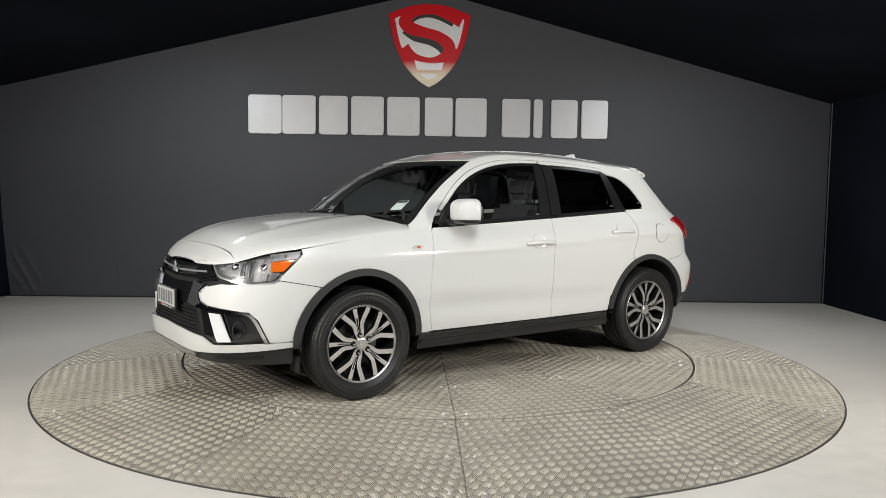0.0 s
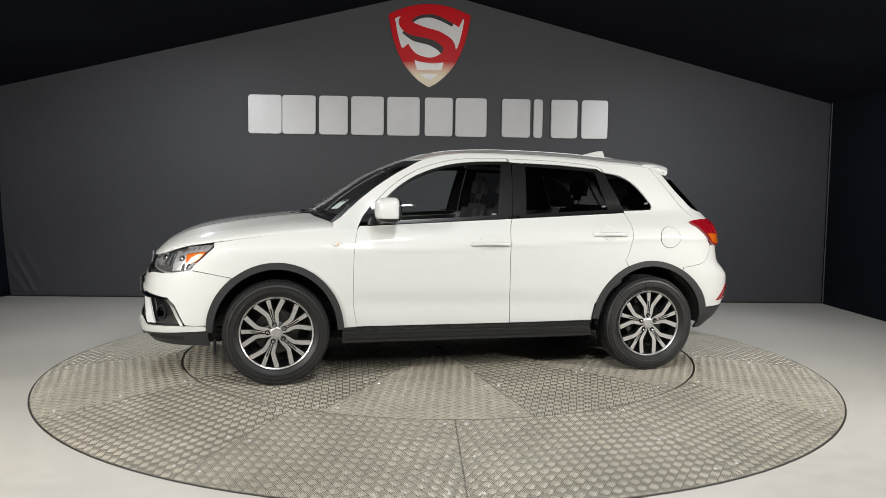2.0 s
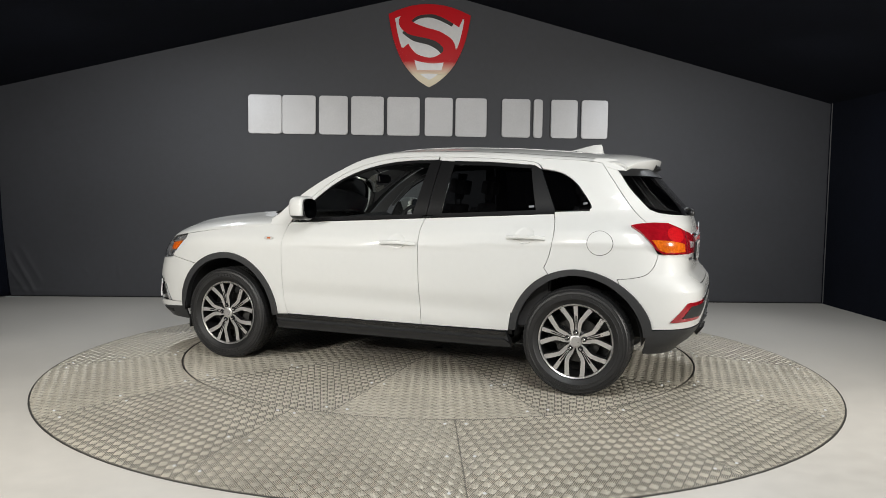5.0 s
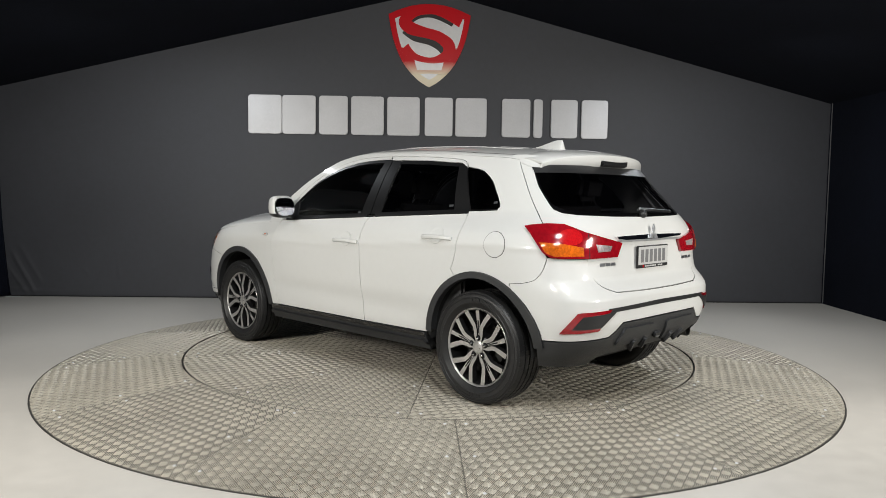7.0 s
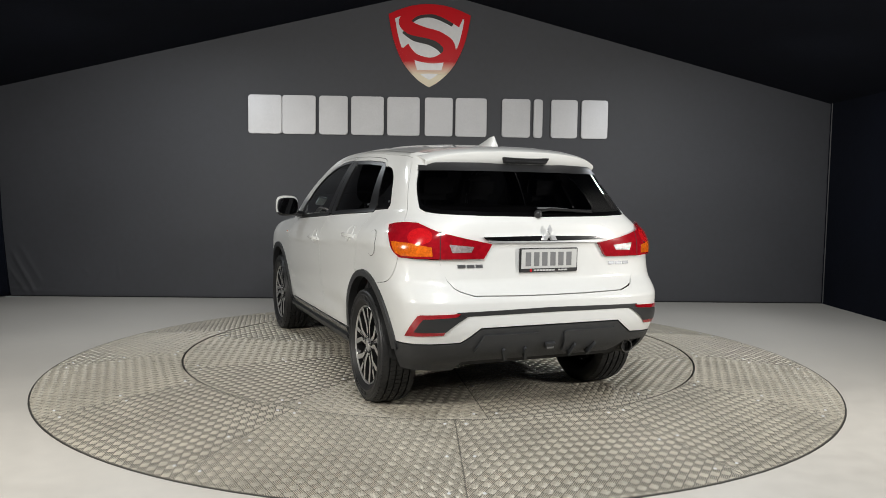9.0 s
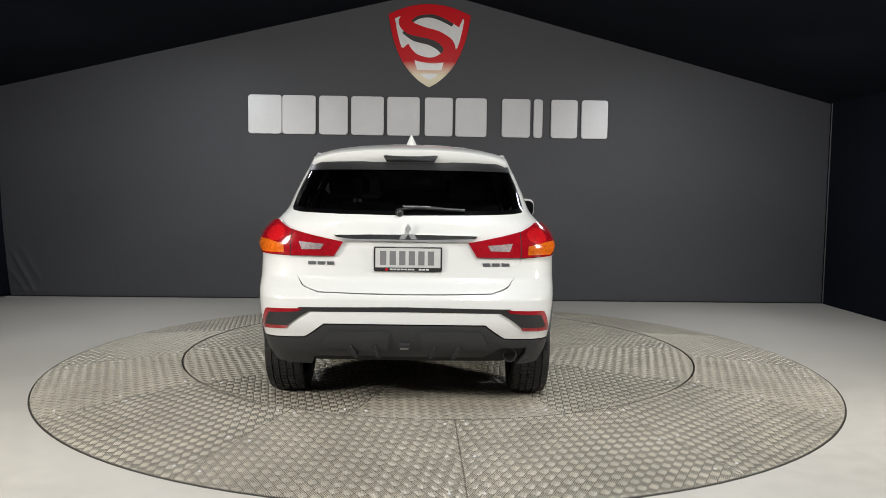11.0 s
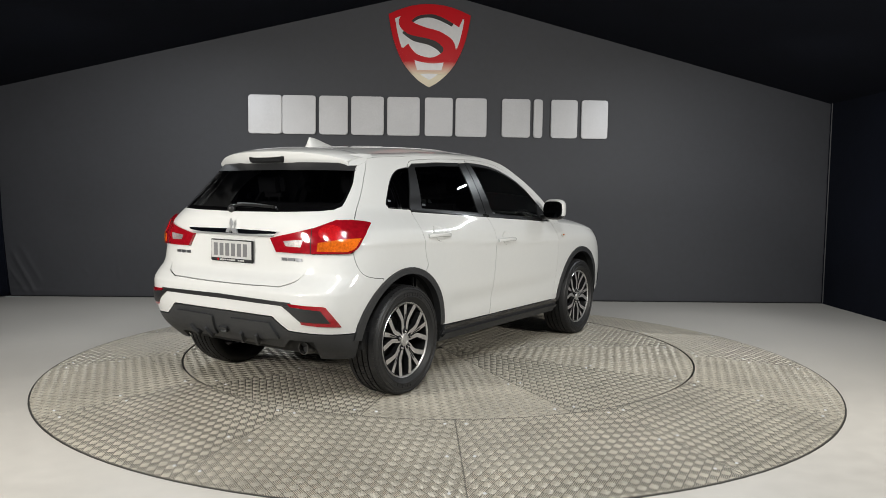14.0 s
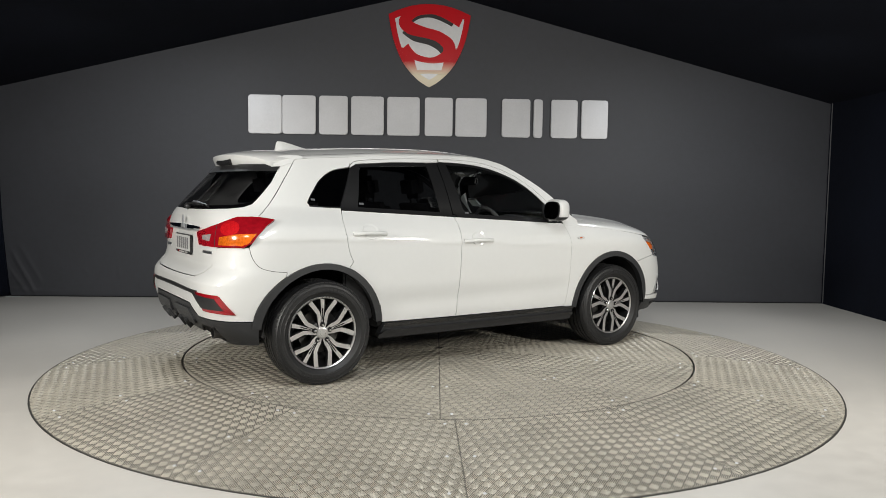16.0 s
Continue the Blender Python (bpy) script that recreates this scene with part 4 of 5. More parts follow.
    # tail lamps
    tl = [(-1.650, 1.083), (-1.70, 1.094), (-1.78, 1.102), (-1.865, 1.101), (-1.975, 1.060), (-2.10, 1.030), (-2.255, 0.998), (-2.205, 0.916), (-2.0, 0.914), (-1.805, 0.919), (-1.77, 0.945), (-1.695, 1.045)]
    lamp = panel("tail_lamp", tl, side, LAMP_RED, car, "red tail lamp with amber and clear segments", step=0.018, gap=0.002, lift=0.019, thick=0.035)
    for nm, poly, m, up in (("amber_segment", [(-1.745, 1.000), (-1.85, 0.996), (-1.955, 0.978), (-1.960, 0.930), (-1.82, 0.929), (-1.785, 0.947)], AMBER, 0.0215),
                            ("bright_segment", [(-1.895 + 0.058 * math.cos(a), 1.030 + 0.042 * math.sin(a)) for a in np.linspace(0, 2 * math.pi, 20)[:-1]], LAMP_RED_B, 0.0215),
                            ("clear_segment", [(-2.030, 0.994), (-2.150, 0.983), (-2.135, 0.954), (-2.045, 0.951)], CLEAR_D, 0.0215),
                            ("lamp_gap", strip_poly([(-1.985, 1.057), (-1.990, 1.0), (-1.992, 0.914)], 0.0035), GAP, 0.0198)):
        for k, ob in enumerate(panel(nm, poly, side, m, car, step=0.02, gap=0.0, lift=up, thick=0.003)):
            ob.parent = lamp[k]
    # chrome bar, emblem, plate, badges as plain bars
    bar = panel("chrome_bar", across([(-2.215, 1.022), (-2.20, 1.034), (-2.4, 1.038), (c, 1.040)], c) + [(c, 1.008), (-2.35, 1.010)], side, CHROME, hatch, mirror=False, step=0.04, gap=0.0, lift=0.016, thick=0.02)[0]
    panel("chrome_edge", across([(-2.25, 1.004), (-2.23, 1.013), (c, 1.012)], c) + [(c, 1.003)], side, EMBLEM, bar, mirror=False, step=0.04, gap=0.0, lift=0.020, thick=0.02)
    for a in (90, 210, 330):
        bm = prism_bm([(0, 0), (0.029, 0.0167), (0.058, 0), (0.029, -0.0167)], 0.009, 0.002)
        bmesh.ops.transform(bm, verts=bm.verts[:], matrix=at_car(-2.012, -0.012, 1.045, 0, 90, 180) @ pose(0, 0, 0, 0, 0, a + 90))
        part("emblem", bm, EMBLEM, hatch)
    number_plate((-2.012, -0.013, 0.906), -1)
    for u0, n in ((-2.075, 3), (-3.128, 3)):
        for k in range(n):
            u1 = u0 - k * 0.046
            panel("badge_bar", [(u1, 0.868), (u1 - 0.038, 0.868), (u1 - 0.036, 0.886), (u1 + 0.002, 0.886)], side, STEEL, hatch, mirror=False, step=0.02, gap=0.0, lift=0.004, thick=0.004)
    # bumper
    ra = arch(-1.335, 0.447, 0.462, 124, 163, 10)
    half = ra + [(-1.735, 0.452), (-1.9, 0.460), (-2.112, 0.473), (-2.16, 0.508), (-2.21, 0.550), (c, 0.550)]
    up = SEAM_Q + [(-1.99, 0.914), (-2.010, 0.85)] + spline([(-2.034, 0.797), (-2.083, 0.753), (-2.170, 0.721)], 4) + [(-2.4, 0.714), (c, 0.712)]
    poly = half + [(2 * c - u, z) for u, z in half[-2::-1]] + [(2 * c - u, z) for u, z in up[:-1]] + up[::-1]
    bump = panel("rear_bumper", poly, side, PAINT, car, mirror=False, step=0.03, gap=0.0016)[0]
    panel("tailgate_corner", [(-1.40, 1.497), (-1.49, 1.486), (-1.507, 1.467), (-1.60, 1.440), (-1.70, 1.436), (-1.74, 1.500), (-1.55, 1.515), (-1.42, 1.515)], side, PAINT, hatch, step=0.03, gap=0.0, lift=0.003)
    panel("dark_strip", across([(-2.09, 0.617), (-2.10, 0.640), (c, 0.647)], c) + [(c, 0.620)], side, TRIM, bump, mirror=False, step=0.04, gap=0.0, lift=0.003, thick=0.004)
    rf = panel("reflector", [(-1.850, 0.502), (-1.93, 0.620), (-1.945, 0.626), (-2.115, 0.634), (-2.095, 0.612), (-2.04, 0.520)], side, LAMP_RED, car, "red reflector bracket with a dark centre", step=0.025, gap=0.0, lift=0.006, thick=0.01)
    for k, ob in enumerate(panel("reflector_pocket", [(-1.908, 0.531), (-1.956, 0.603), (-2.15, 0.621), (-2.105, 0.588), (-2.050, 0.538)], side, TRIM, car, step=0.025, gap=0.0, lift=0.0085, thick=0.006)):
        ob.parent = rf[k]
    half = [(-1.745, 0.290), (-1.736, 0.447), (-1.9, 0.456), (-2.112, 0.469), (-2.16, 0.503), (-2.21, 0.545), (c, 0.545)]
    low = [(c, 0.350), (-2.14, 0.352), (-2.093, 0.345), (-2.03, 0.288)]
    poly = half + [(2 * c - u, z) for u, z in half[-2::-1]] + [(2 * c + 1.94, 0.292), (2 * c + 1.985, 0.412), (2 * c + 2.11, 0.414), (2 * c + 2.16, 0.352)] + low
    dif = panel("rear_diffuser", poly, side, CLAD, car, "dark grey plastic rear diffuser", mirror=False, step=0.035, lift=0.002)[0]
    panel("diffuser_panel", [(-2.225, 0.515), (-2.165, 0.42), (-2.54, 0.385), (-2.565, 0.50), (-2.55, 0.512)], side, CLAD, car, step=0.035, lift=0.016, thick=0.02)
    for u0 in (-2.33, -2.47):
        panel("diffuser_fin", [(u0, 0.375), (u0 + 0.012, 0.43), (u0 - 0.002, 0.44), (u0 - 0.022, 0.375)], side, CLAD, car, step=0.02, gap=0.0, lift=0.036, thick=0.03)
    panel("tow_cover", [(c - 0.03, 0.415), (c + 0.03, 0.415), (c + 0.035, 0.445), (c - 0.035, 0.445)], side, CLAD, dif, mirror=False, step=0.02, gap=0.0, lift=0.022, thick=0.03)
    panel("tow_mark", [(c - 0.024, 0.420), (c + 0.024, 0.420), (c + 0.026, 0.428), (c - 0.026, 0.428)], side, STEEL, dif, mirror=False, step=0.02, gap=0.0, lift=0.026, thick=0.004)
    # exhaust
    prof = [(0.034, 0.0), (0.039, 0.0), (0.040, 0.004), (0.040, 0.16), (0.034, 0.16), (0.034, 0.0)]
    bm = lathe_bm(prof, 24)
    bmesh.ops.transform(bm, verts=bm.verts[:], matrix=at_car(-1.985, -0.592, 0.366) @ pose(0, 0, 0, 0, 0, -90))
    tip = part("exhaust_tip", bm, BRAKE, car)
    # black disc added in the pipe as the shade of its hollow
    bm = lathe_bm([(0.0, 0.03), (0.036, 0.03)], 20)
    bmesh.ops.transform(bm, verts=bm.verts[:], matrix=at_car(-1.985, -0.592, 0.366) @ pose(0, 0, 0, 0, 0, -90))
    part("bore_shade", bm, GAP, tip)
    part("exhaust_pipe", tube_bm([(-1.88 - CAR_X, -0.592 - CAR_Y, 0.366), (-1.7 - CAR_X, -0.56 - CAR_Y, 0.34), (-1.6 - CAR_X, -0.3 - CAR_Y, 0.34)], 0.03), BRAKE, car)
    car_box("silencer", -1.80, -1.54, -0.30, 0.35, 0.30, 0.42, 0.05, BRAKE)


front_end()
rear_end()


def wheel():
    """One road wheel; its axle lies on y, the outer face looks along +y."""
    w = new("wheel")
    w.parent = car
    R, rim = 0.3455, 0.240
    hw = 0.110
    # tyre with four grooves
    prof = [(rim, -0.085), (rim + 0.02, -0.100), (0.295, -hw - 0.004), (0.325, -hw), (0.338, -0.098), (0.3435, -0.085)]
    for g in (-0.062, -0.021, 0.021, 0.062):
        prof += [(R, g - 0.005), (R - 0.008, g - 0.004), (R - 0.008, g + 0.004), (R, g + 0.005)]
    prof += [(0.3435, 0.085), (0.338, 0.098), (0.328, hw - 0.003), (0.325, hw + 0.001), (0.322, hw + 0.001), (0.320, hw - 0.001), (0.308, hw + 0.002), (0.306, hw + 0.005), (0.303, hw + 0.005), (0.301, hw + 0.002), (0.280, hw + 0.001), (0.277, hw + 0.004), (0.272, hw + 0.003), (0.268, hw - 0.002), (rim + 0.012, 0.100), (rim + 0.004, 0.092)]
    tyre = part("tyre", lathe_bm(prof, 72), RUBBER, w)
    # tread blocks on the shoulders
    verts, faces = [], []
    for k in range(72):
        for y0, y1, ph in ((0.068, 0.103, 0.0), (-0.103, -0.068, 0.5), (0.026, 0.058, 0.3), (-0.016, 0.016, 0.6), (-0.058, -0.026, 0.8)):
            a0, a1 = (k + ph) * 2 * math.pi / 72, (k + ph + 0.80) * 2 * math.pi / 72
            b = len(verts)
            for rr in (R - 0.006, R + 0.0025):
                for y in (y0, y1):
                    for a in (a0, a1):
                        q = rr - (0.009 if abs(y) > 0.1 else 0)
                        verts.append((q * math.cos(a + y * 0.5), y, q * math.sin(a + y * 0.5)))
            faces += [(b + i, b + j, b + k2, b + l) for i, j, k2, l in ((4, 5, 7, 6), (0, 1, 5, 4), (2, 6, 7, 3), (0, 4, 6, 2), (1, 3, 7, 5))]
    put("tread", mesh_of("tread", verts, faces), RUBBER, tyre)["kind"] = "stuff"
    # raised bars on the sidewall where its lettering runs
    for c0 in (70, 250):
        for k in range(8):
            a = radians(c0 + k * 5.5)
            bm = box_bm(-0.010, 0.010, hw + 0.0005, hw + 0.0045, -0.009, 0.009)
            bmesh.ops.transform(bm, verts=bm.verts[:], matrix=pose(0.292 * math.cos(a), 0, 0.292 * math.sin(a)) @ Matrix.Rotation(-a + math.pi / 2, 4, "Y"))
            part("raised_bar", bm, RUBBER, tyre)
    # rim barrel and lip
    part("rim_barrel", lathe_bm([(0.205, -0.09), (0.212, 0.02), (0.222, 0.07), (0.226, 0.088)], 64), POCKET, w)
    rm = part("rim", lathe_bm([(0.228, 0.078), (0.231, 0.090), (0.236, 0.093), (0.239, 0.0955), (0.242, 0.092), (0.241, 0.086), (0.234, 0.08)], 72), ALLOY, w)

    def spoke(line, w0, w1, y0, y1, deep, name, material):
        """A bent bar in the wheel's plane, from the hub to the rim."""
        bm = bmesh.new()
        p = np.array(line)
        d = np.gradient(p, axis=0)
        n = np.stack([-d[:, 1], d[:, 0]], -1) / np.linalg.norm(d, axis=1)[:, None]
        rings = []
        for i in range(len(p)):
            t = i / (len(p) - 1)
            wd, y = (w0 + (w1 - w0) * t) / 2, y0 + (y1 - y0) * t
            a, b = p[i] + n[i] * wd, p[i] - n[i] * wd
            a2, b2 = p[i] + n[i] * wd * 1.25, p[i] - n[i] * wd * 1.25
            rings.append([bm.verts.new((q[0], h, q[1])) for q, h in ((a2, y - deep), (a, y), (b, y), (b2, y - deep))])
        for r, s in zip(rings, rings[1:]):
            for k in range(3):
                f = bm.faces.new((r[k], r[k + 1], s[k + 1], s[k]))
                f.material_index = 0 if k == 1 else 1
        ob = part(name, bm, material, w, smooth=False)
        ob.data.materials.append(POCKET)
        return ob

    def polar(r, deg):
        return (r * math.cos(radians(deg)), r * math.sin(radians(deg)))
    for k in range(5):
        c = 77 + 72 * k
        spoke([polar(0.072, c), polar(0.11, c), polar(0.16, c), polar(0.226, c - 1)], 0.008, 0.029, 0.076, 0.090, 0.025, "thin_spoke", ALLOY)
        m = c + 36
        for s in (1, -1):
            spoke([polar(0.040, m + s * 18), polar(0.075, m + s * 19), polar(0.110, m + s * 23), polar(0.135, m + s * 22.5), polar(0.18, m + s * 16.5), polar(0.228, m + s * 12)], 0.021, 0.031, 0.080, 0.092, 0.034, "spoke", ALLOY)
        spoke([polar(0.088, c), polar(0.12, c), polar(0.165, c)], 0.004, 0.007, 0.0835, 0.0885, 0.004, "spoke_groove", POCKET)
        socket = lathe_bm([(0.0, 0.0875), (0.0155, 0.0875), (0.0175, 0.084), (0.0175, 0.06)], 14)
        bmesh.ops.translate(socket, verts=socket.verts[:], vec=(polar(0.057, c)[0], 0, polar(0.057, c)[1]))
        part("lug_socket", socket, POCKET, w)
        lug = lathe_bm([(0.0, 0.1005), (0.006, 0.0995), (0.0105, 0.094), (0.0105, 0.07)], 12)
        bmesh.ops.translate(lug, verts=lug.verts[:], vec=(polar(0.057, c)[0], 0, polar(0.057, c)[1]))
        part("lug_nut", lug, CHROME, w)
    part("hub", lathe_bm([(0.0, 0.0905), (0.020, 0.0905), (0.022, 0.088), (0.025, 0.088), (0.026, 0.0895), (0.037, 0.0885), (0.040, 0.086), (0.042, 0.070)], 40), ALLOY, w)
    part("hub_well", lathe_bm([(0.041, 0.072), (0.052, 0.070), (0.074, 0.058), (0.080, 0.04), (0.08, 0.0)], 40), POCKET, w)
    part("brake_disc", lathe_bm([(0.07, 0.012), (0.145, 0.012), (0.145, -0.01), (0.07, -0.01)], 40), BRAKE, w)
    cal = box_bm(0.09, 0.165, -0.03, 0.045, -0.06, 0.06, 0.012)
    part("brake_caliper", cal, POCKET, w)
    part("backing", lathe_bm([(0.0, -0.03), (0.206, -0.03)], 40), GAP, w)
    return w


first = wheel()
WHEEL_Y = 0.757
first.matrix_basis = at_car(1.335, WHEEL_Y, 0.3455)
for x, s, turn in ((-1.335, 1, -13), (1.335, -1, -21), (-1.335, -1, -13)):
    copy_thing(first, at_car(x, s * WHEEL_Y, 0.3455, 0, turn, 0 if s > 0 else 180))


def under_and_cabin():
    # wheel housings and floor pan
    for cx in (1.335, -1.335):
        for s in (1, -1):
            verts, faces = [], []
            for k in range(25):
                a = math.pi * k / 24
                for y in (0.50, 0.845):
                    verts.append((cx + 0.405 * math.cos(a) - CAR_X, s * y - CAR_Y, 0.345 + 0.43 * math.sin(a)))
            faces = [(2 * k, 2 * k + 1, 2 * k + 3, 2 * k + 2) for k in range(24)] + [tuple(range(0, 50, 2))]
            put("wheel_housing", mesh_of("wheel_housing", verts, faces), GAP, car)
    car_box("floor_pan", -1.50, 1.95, -0.52, 0.52, 0.235, 0.33, 0.03, GAP)
    car_box("floor_side", -0.89, 0.90, -0.79, 0.79, 0.25, 0.34, 0.02, GAP)
    for x in (1.335, -1.335):
        part("axle", tube_bm([(x - CAR_X, -0.7 - CAR_Y, 0.33), (x - CAR_X, 0.7 - CAR_Y, 0.33)], 0.04), GAP, car)
    # mud flaps behind the front wheels
    for s in (1, -1):
        car_box("mud_flap", 1.725, 1.737, min(s * 0.68, s * 0.80), max(s * 0.68, s * 0.80), 0.20, 0.30, 0.004, GAP)
    # dashboard
    bm = bmesh.new()
    secs = []
    for y in np.linspace(-0.70, 0.70, 15):
        hump = 0.045 * math.exp(-((y + 0.36) / 0.17) ** 2)
        secs.append([bm.verts.new((x - CAR_X, y - CAR_Y, z)) for x, z in ((1.02, 1.06), (0.80, 1.075 + 0.3 * hump), (0.60, 1.07 + hump), (0.52, 1.03 + hump), (0.50, 0.88), (0.60, 0.62))])
    for a, b in zip(secs, secs[1:]):
        for k in range(5):
            bm.faces.new((a[k], a[k + 1], b[k + 1], b[k]))
    part("dashboard", bm, CABIN, car)
    # steering wheel on the car's right
    ring = [(0.0, 0.18 * math.cos(a), 0.18 * math.sin(a)) for a in np.linspace(0, 2 * math.pi, 33)[:-1]]
    bm = tube_bm(ring, 0.015, 8, True)
    bmesh.ops.transform(bm, verts=bm.verts[:], matrix=at_car(0.40, -0.36, 1.00, 0, -24, 0))
    st = part("steering_wheel", bm, CABIN, car)
    for a in (0, 180, 270):
        bm = tube_bm([(0, 0, 0), (0, 0.17 * math.cos(radians(a)), 0.17 * math.sin(radians(a)))], 0.016)
        bmesh.ops.transform(bm, verts=bm.verts[:], matrix=at_car(0.40, -0.36, 1.00, 0, -24, 0))
        part("wheel_spoke", bm, CABIN, st)
    bm = lathe_bm([(0.0, -0.03), (0.055, -0.025), (0.065, 0.0), (0.06, 0.02)], 24)
    bmesh.ops.transform(bm, verts=bm.verts[:], matrix=at_car(0.40, -0.36, 1.00, 0, -24, 0) @ pose(0, 0, 0, 0, 0, 90))
    part("airbag_cover", bm, CABIN, st)
    part("steering_column", tube_bm([(0.41 - CAR_X, -0.36 - CAR_Y, 1.0), (0.62 - CAR_X, -0.36 - CAR_Y, 0.92)], 0.035), CABIN, car)
    # seats
    def seat(x, y, wd, wide=False):
        base = car_box("seat", x - 0.28, x + 0.26, y - wd, y + wd, 0.50, 0.66, 0.05, CLOTH)
        bm = box_bm(-0.07, 0.07, -wd, wd, 0.0, 0.62, 0.05)
        bmesh.ops.transform(bm, verts=bm.verts[:], matrix=at_car(x - 0.28, y, 0.60, 0, -16, 0))
        part("seat_back", bm, CLOTH, base)
        for yy in ((y,) if not wide else (y - 0.40, y + 0.40)):
            bm = box_bm(-0.05, 0.05, -0.13, 0.13, 0.0, 0.19, 0.045)
            bmesh.ops.transform(bm, verts=bm.verts[:], matrix=at_car(x - 0.455, yy, 1.235, 0, -10, 0))
            part("headrest", bm, CLOTH, base)
            for s in (-0.05, 0.05):
                part("headrest_post", tube_bm([(x - 0.44 - CAR_X, yy + s - CAR_Y, 1.15), (x - 0.46 - CAR_X, yy + s - CAR_Y, 1.27)], 0.006), POCKET, base)
    seat(0.10, 0.36, 0.25)
    seat(0.10, -0.36, 0.25)
    seat(-0.82, 0.0, 0.62, True)
    # rear shelf, cabin sides
    for s in (1, -1):
        car_box("door_card", -1.15, 0.75, min(s * 0.74, s * 0.78), max(s * 0.74, s * 0.78), 0.40, 1.03, 0.015, CABIN)
    car_box("load_cover", -1.85, -1.20, -0.62, 0.62, 1.02, 1.05, 0.01, CABIN)
    car_box("load_floor", -1.9, -1.1, -0.6, 0.6, 0.60, 0.64, 0.01, CABIN)
    # rear-view mirror
    m = car_box("interior_mirror", 0.415, 0.445, -0.115, 0.115, 1.355, 1.425, 0.014, CABIN)
    part("mirror_stem", tube_bm([(0.44 - CAR_X, -CAR_Y, 1.40), (0.52 - CAR_X, -CAR_Y, 1.475)], 0.012), CABIN, m)
    # sticker low on the windscreen's left side
    v0, z0 = 0.50, 1.165
    panel("label_sticker", [(v0, z0), (v0 + 0.075, z0 + 0.004), (v0 + 0.075, z0 + 0.066), (v0, z0 + 0.062)], screen, PAPER, car, "pale printed sticker inside the windscreen", mirror=False, step=0.03, gap=0.0, thick=0.0, lift=-0.008)
    panel("label_bar", [(v0 + 0.006, z0 + 0.048), (v0 + 0.07, z0 + 0.052), (v0 + 0.07, z0 + 0.062), (v0 + 0.006, z0 + 0.058)], screen, TRIM, car, mirror=False, step=0.03, gap=0.0, thick=0.0, lift=-0.006)
    # windscreen wipers
    for pts in (((-0.60, 1.098), (-0.3, 1.112), (0.02, 1.135)), ((0.10, 1.108), (0.35, 1.118), (0.58, 1.104))):
        q = screen(np.array(pts)) + [0.02, 0, 0.012]
        wp = part("wiper", tube_bm([(p[0] - CAR_X, p[1] - CAR_Y, p[2]) for p in q], 0.007), TRIM, car)
        part("wiper_blade", tube_bm([(p[0] - 0.012 - CAR_X, p[1] - CAR_Y, p[2] + 0.004) for p in q], 0.006), TRIM, wp)
    for y in (0.26, -0.26):
        p = hood(np.array([[1.22, y]]))[0]
        bm = bmesh.new()
        bmesh.ops.create_uvsphere(bm, u_segments=12, v_segments=8, radius=0.011, matrix=at_car(*p) @ Matrix.Diagonal((1.4, 1, 0.6, 1)))
        part("washer_jet", bm, TRIM, car)


under_and_cabin()


def door_mirrors():
    for s in (1, -1):
        bm = bmesh.new()
        bmesh.ops.create_uvsphere(bm, u_segments=32, v_segments=20, radius=1)
        low = bmesh.new()
        bmesh.ops.create_uvsphere(low, u_segments=32, v_segments=20, radius=1)

        def form(b, keep_upper):
            for v in b.verts:
                x, y, z = v.co
                e = lambda q, n: math.copysign(abs(q) ** n, q)
                x, y, z = e(x, 0.62), e(y, 0.55), e(z, 0.6)
                if x < 0:
                    x *= 0.34
                z = max(z, -0.66) if keep_upper else min(max(z, -1), -0.62)
                v.co = (0.590 + 0.115 * x - CAR_X, s * (0.948 + 0.092 * y - 0.022 * max(x, 0)) - CAR_Y, 1.158 + (0.086 if z > 0 else 0.084) * z)
        form(bm, True)
        form(low, False)
        mir = part("door_mirror", bm, PAINT, car, "white door mirror with black base")
        part("mirror_base", low, TRIM, mir)
        arm = tube_bm([(0.655 - CAR_X, s * 0.79 - CAR_Y, 1.085), (0.64 - CAR_X, s * 0.84 - CAR_Y, 1.092), (0.615 - CAR_X, s * 0.90 - CAR_Y, 1.11)], 0.028)
        part("mirror_arm", arm, TRIM, mir)
        pts = [(0.082 * math.copysign(abs(math.cos(a)) ** 0.6, math.cos(a)), 0.066 * math.copysign(abs(math.sin(a)) ** 0.65, math.sin(a))) for a in np.linspace(0, 2 * math.pi, 33)[:-1]]
        g = prism_bm(pts, 0.004)
        bmesh.ops.transform(g, verts=g.verts[:], matrix=at_car(0.548, s * 0.948, 1.157) @ pose(0, 0, 0, 0, 3, 0) @ pose(0, 0, 0, 90, 0, -90))
        part("mirror_glass", g, DARK_GLASS, mir)
        rimp = [(x * 1.04, y * 1.06) for x, y in pts]
        g = prism_bm(rimp, 0.008, 0.003)
        bmesh.ops.transform(g, verts=g.verts[:], matrix=at_car(0.557, s * 0.948, 1.157) @ pose(0, 0, 0, 0, 3, 0) @ pose(0, 0, 0, 90, 0, -90))
        part("mirror_rim", g, TRIM, mir)


door_mirrors()

# ---- the turntable ----
RING_N, DISC_N = 13, 10


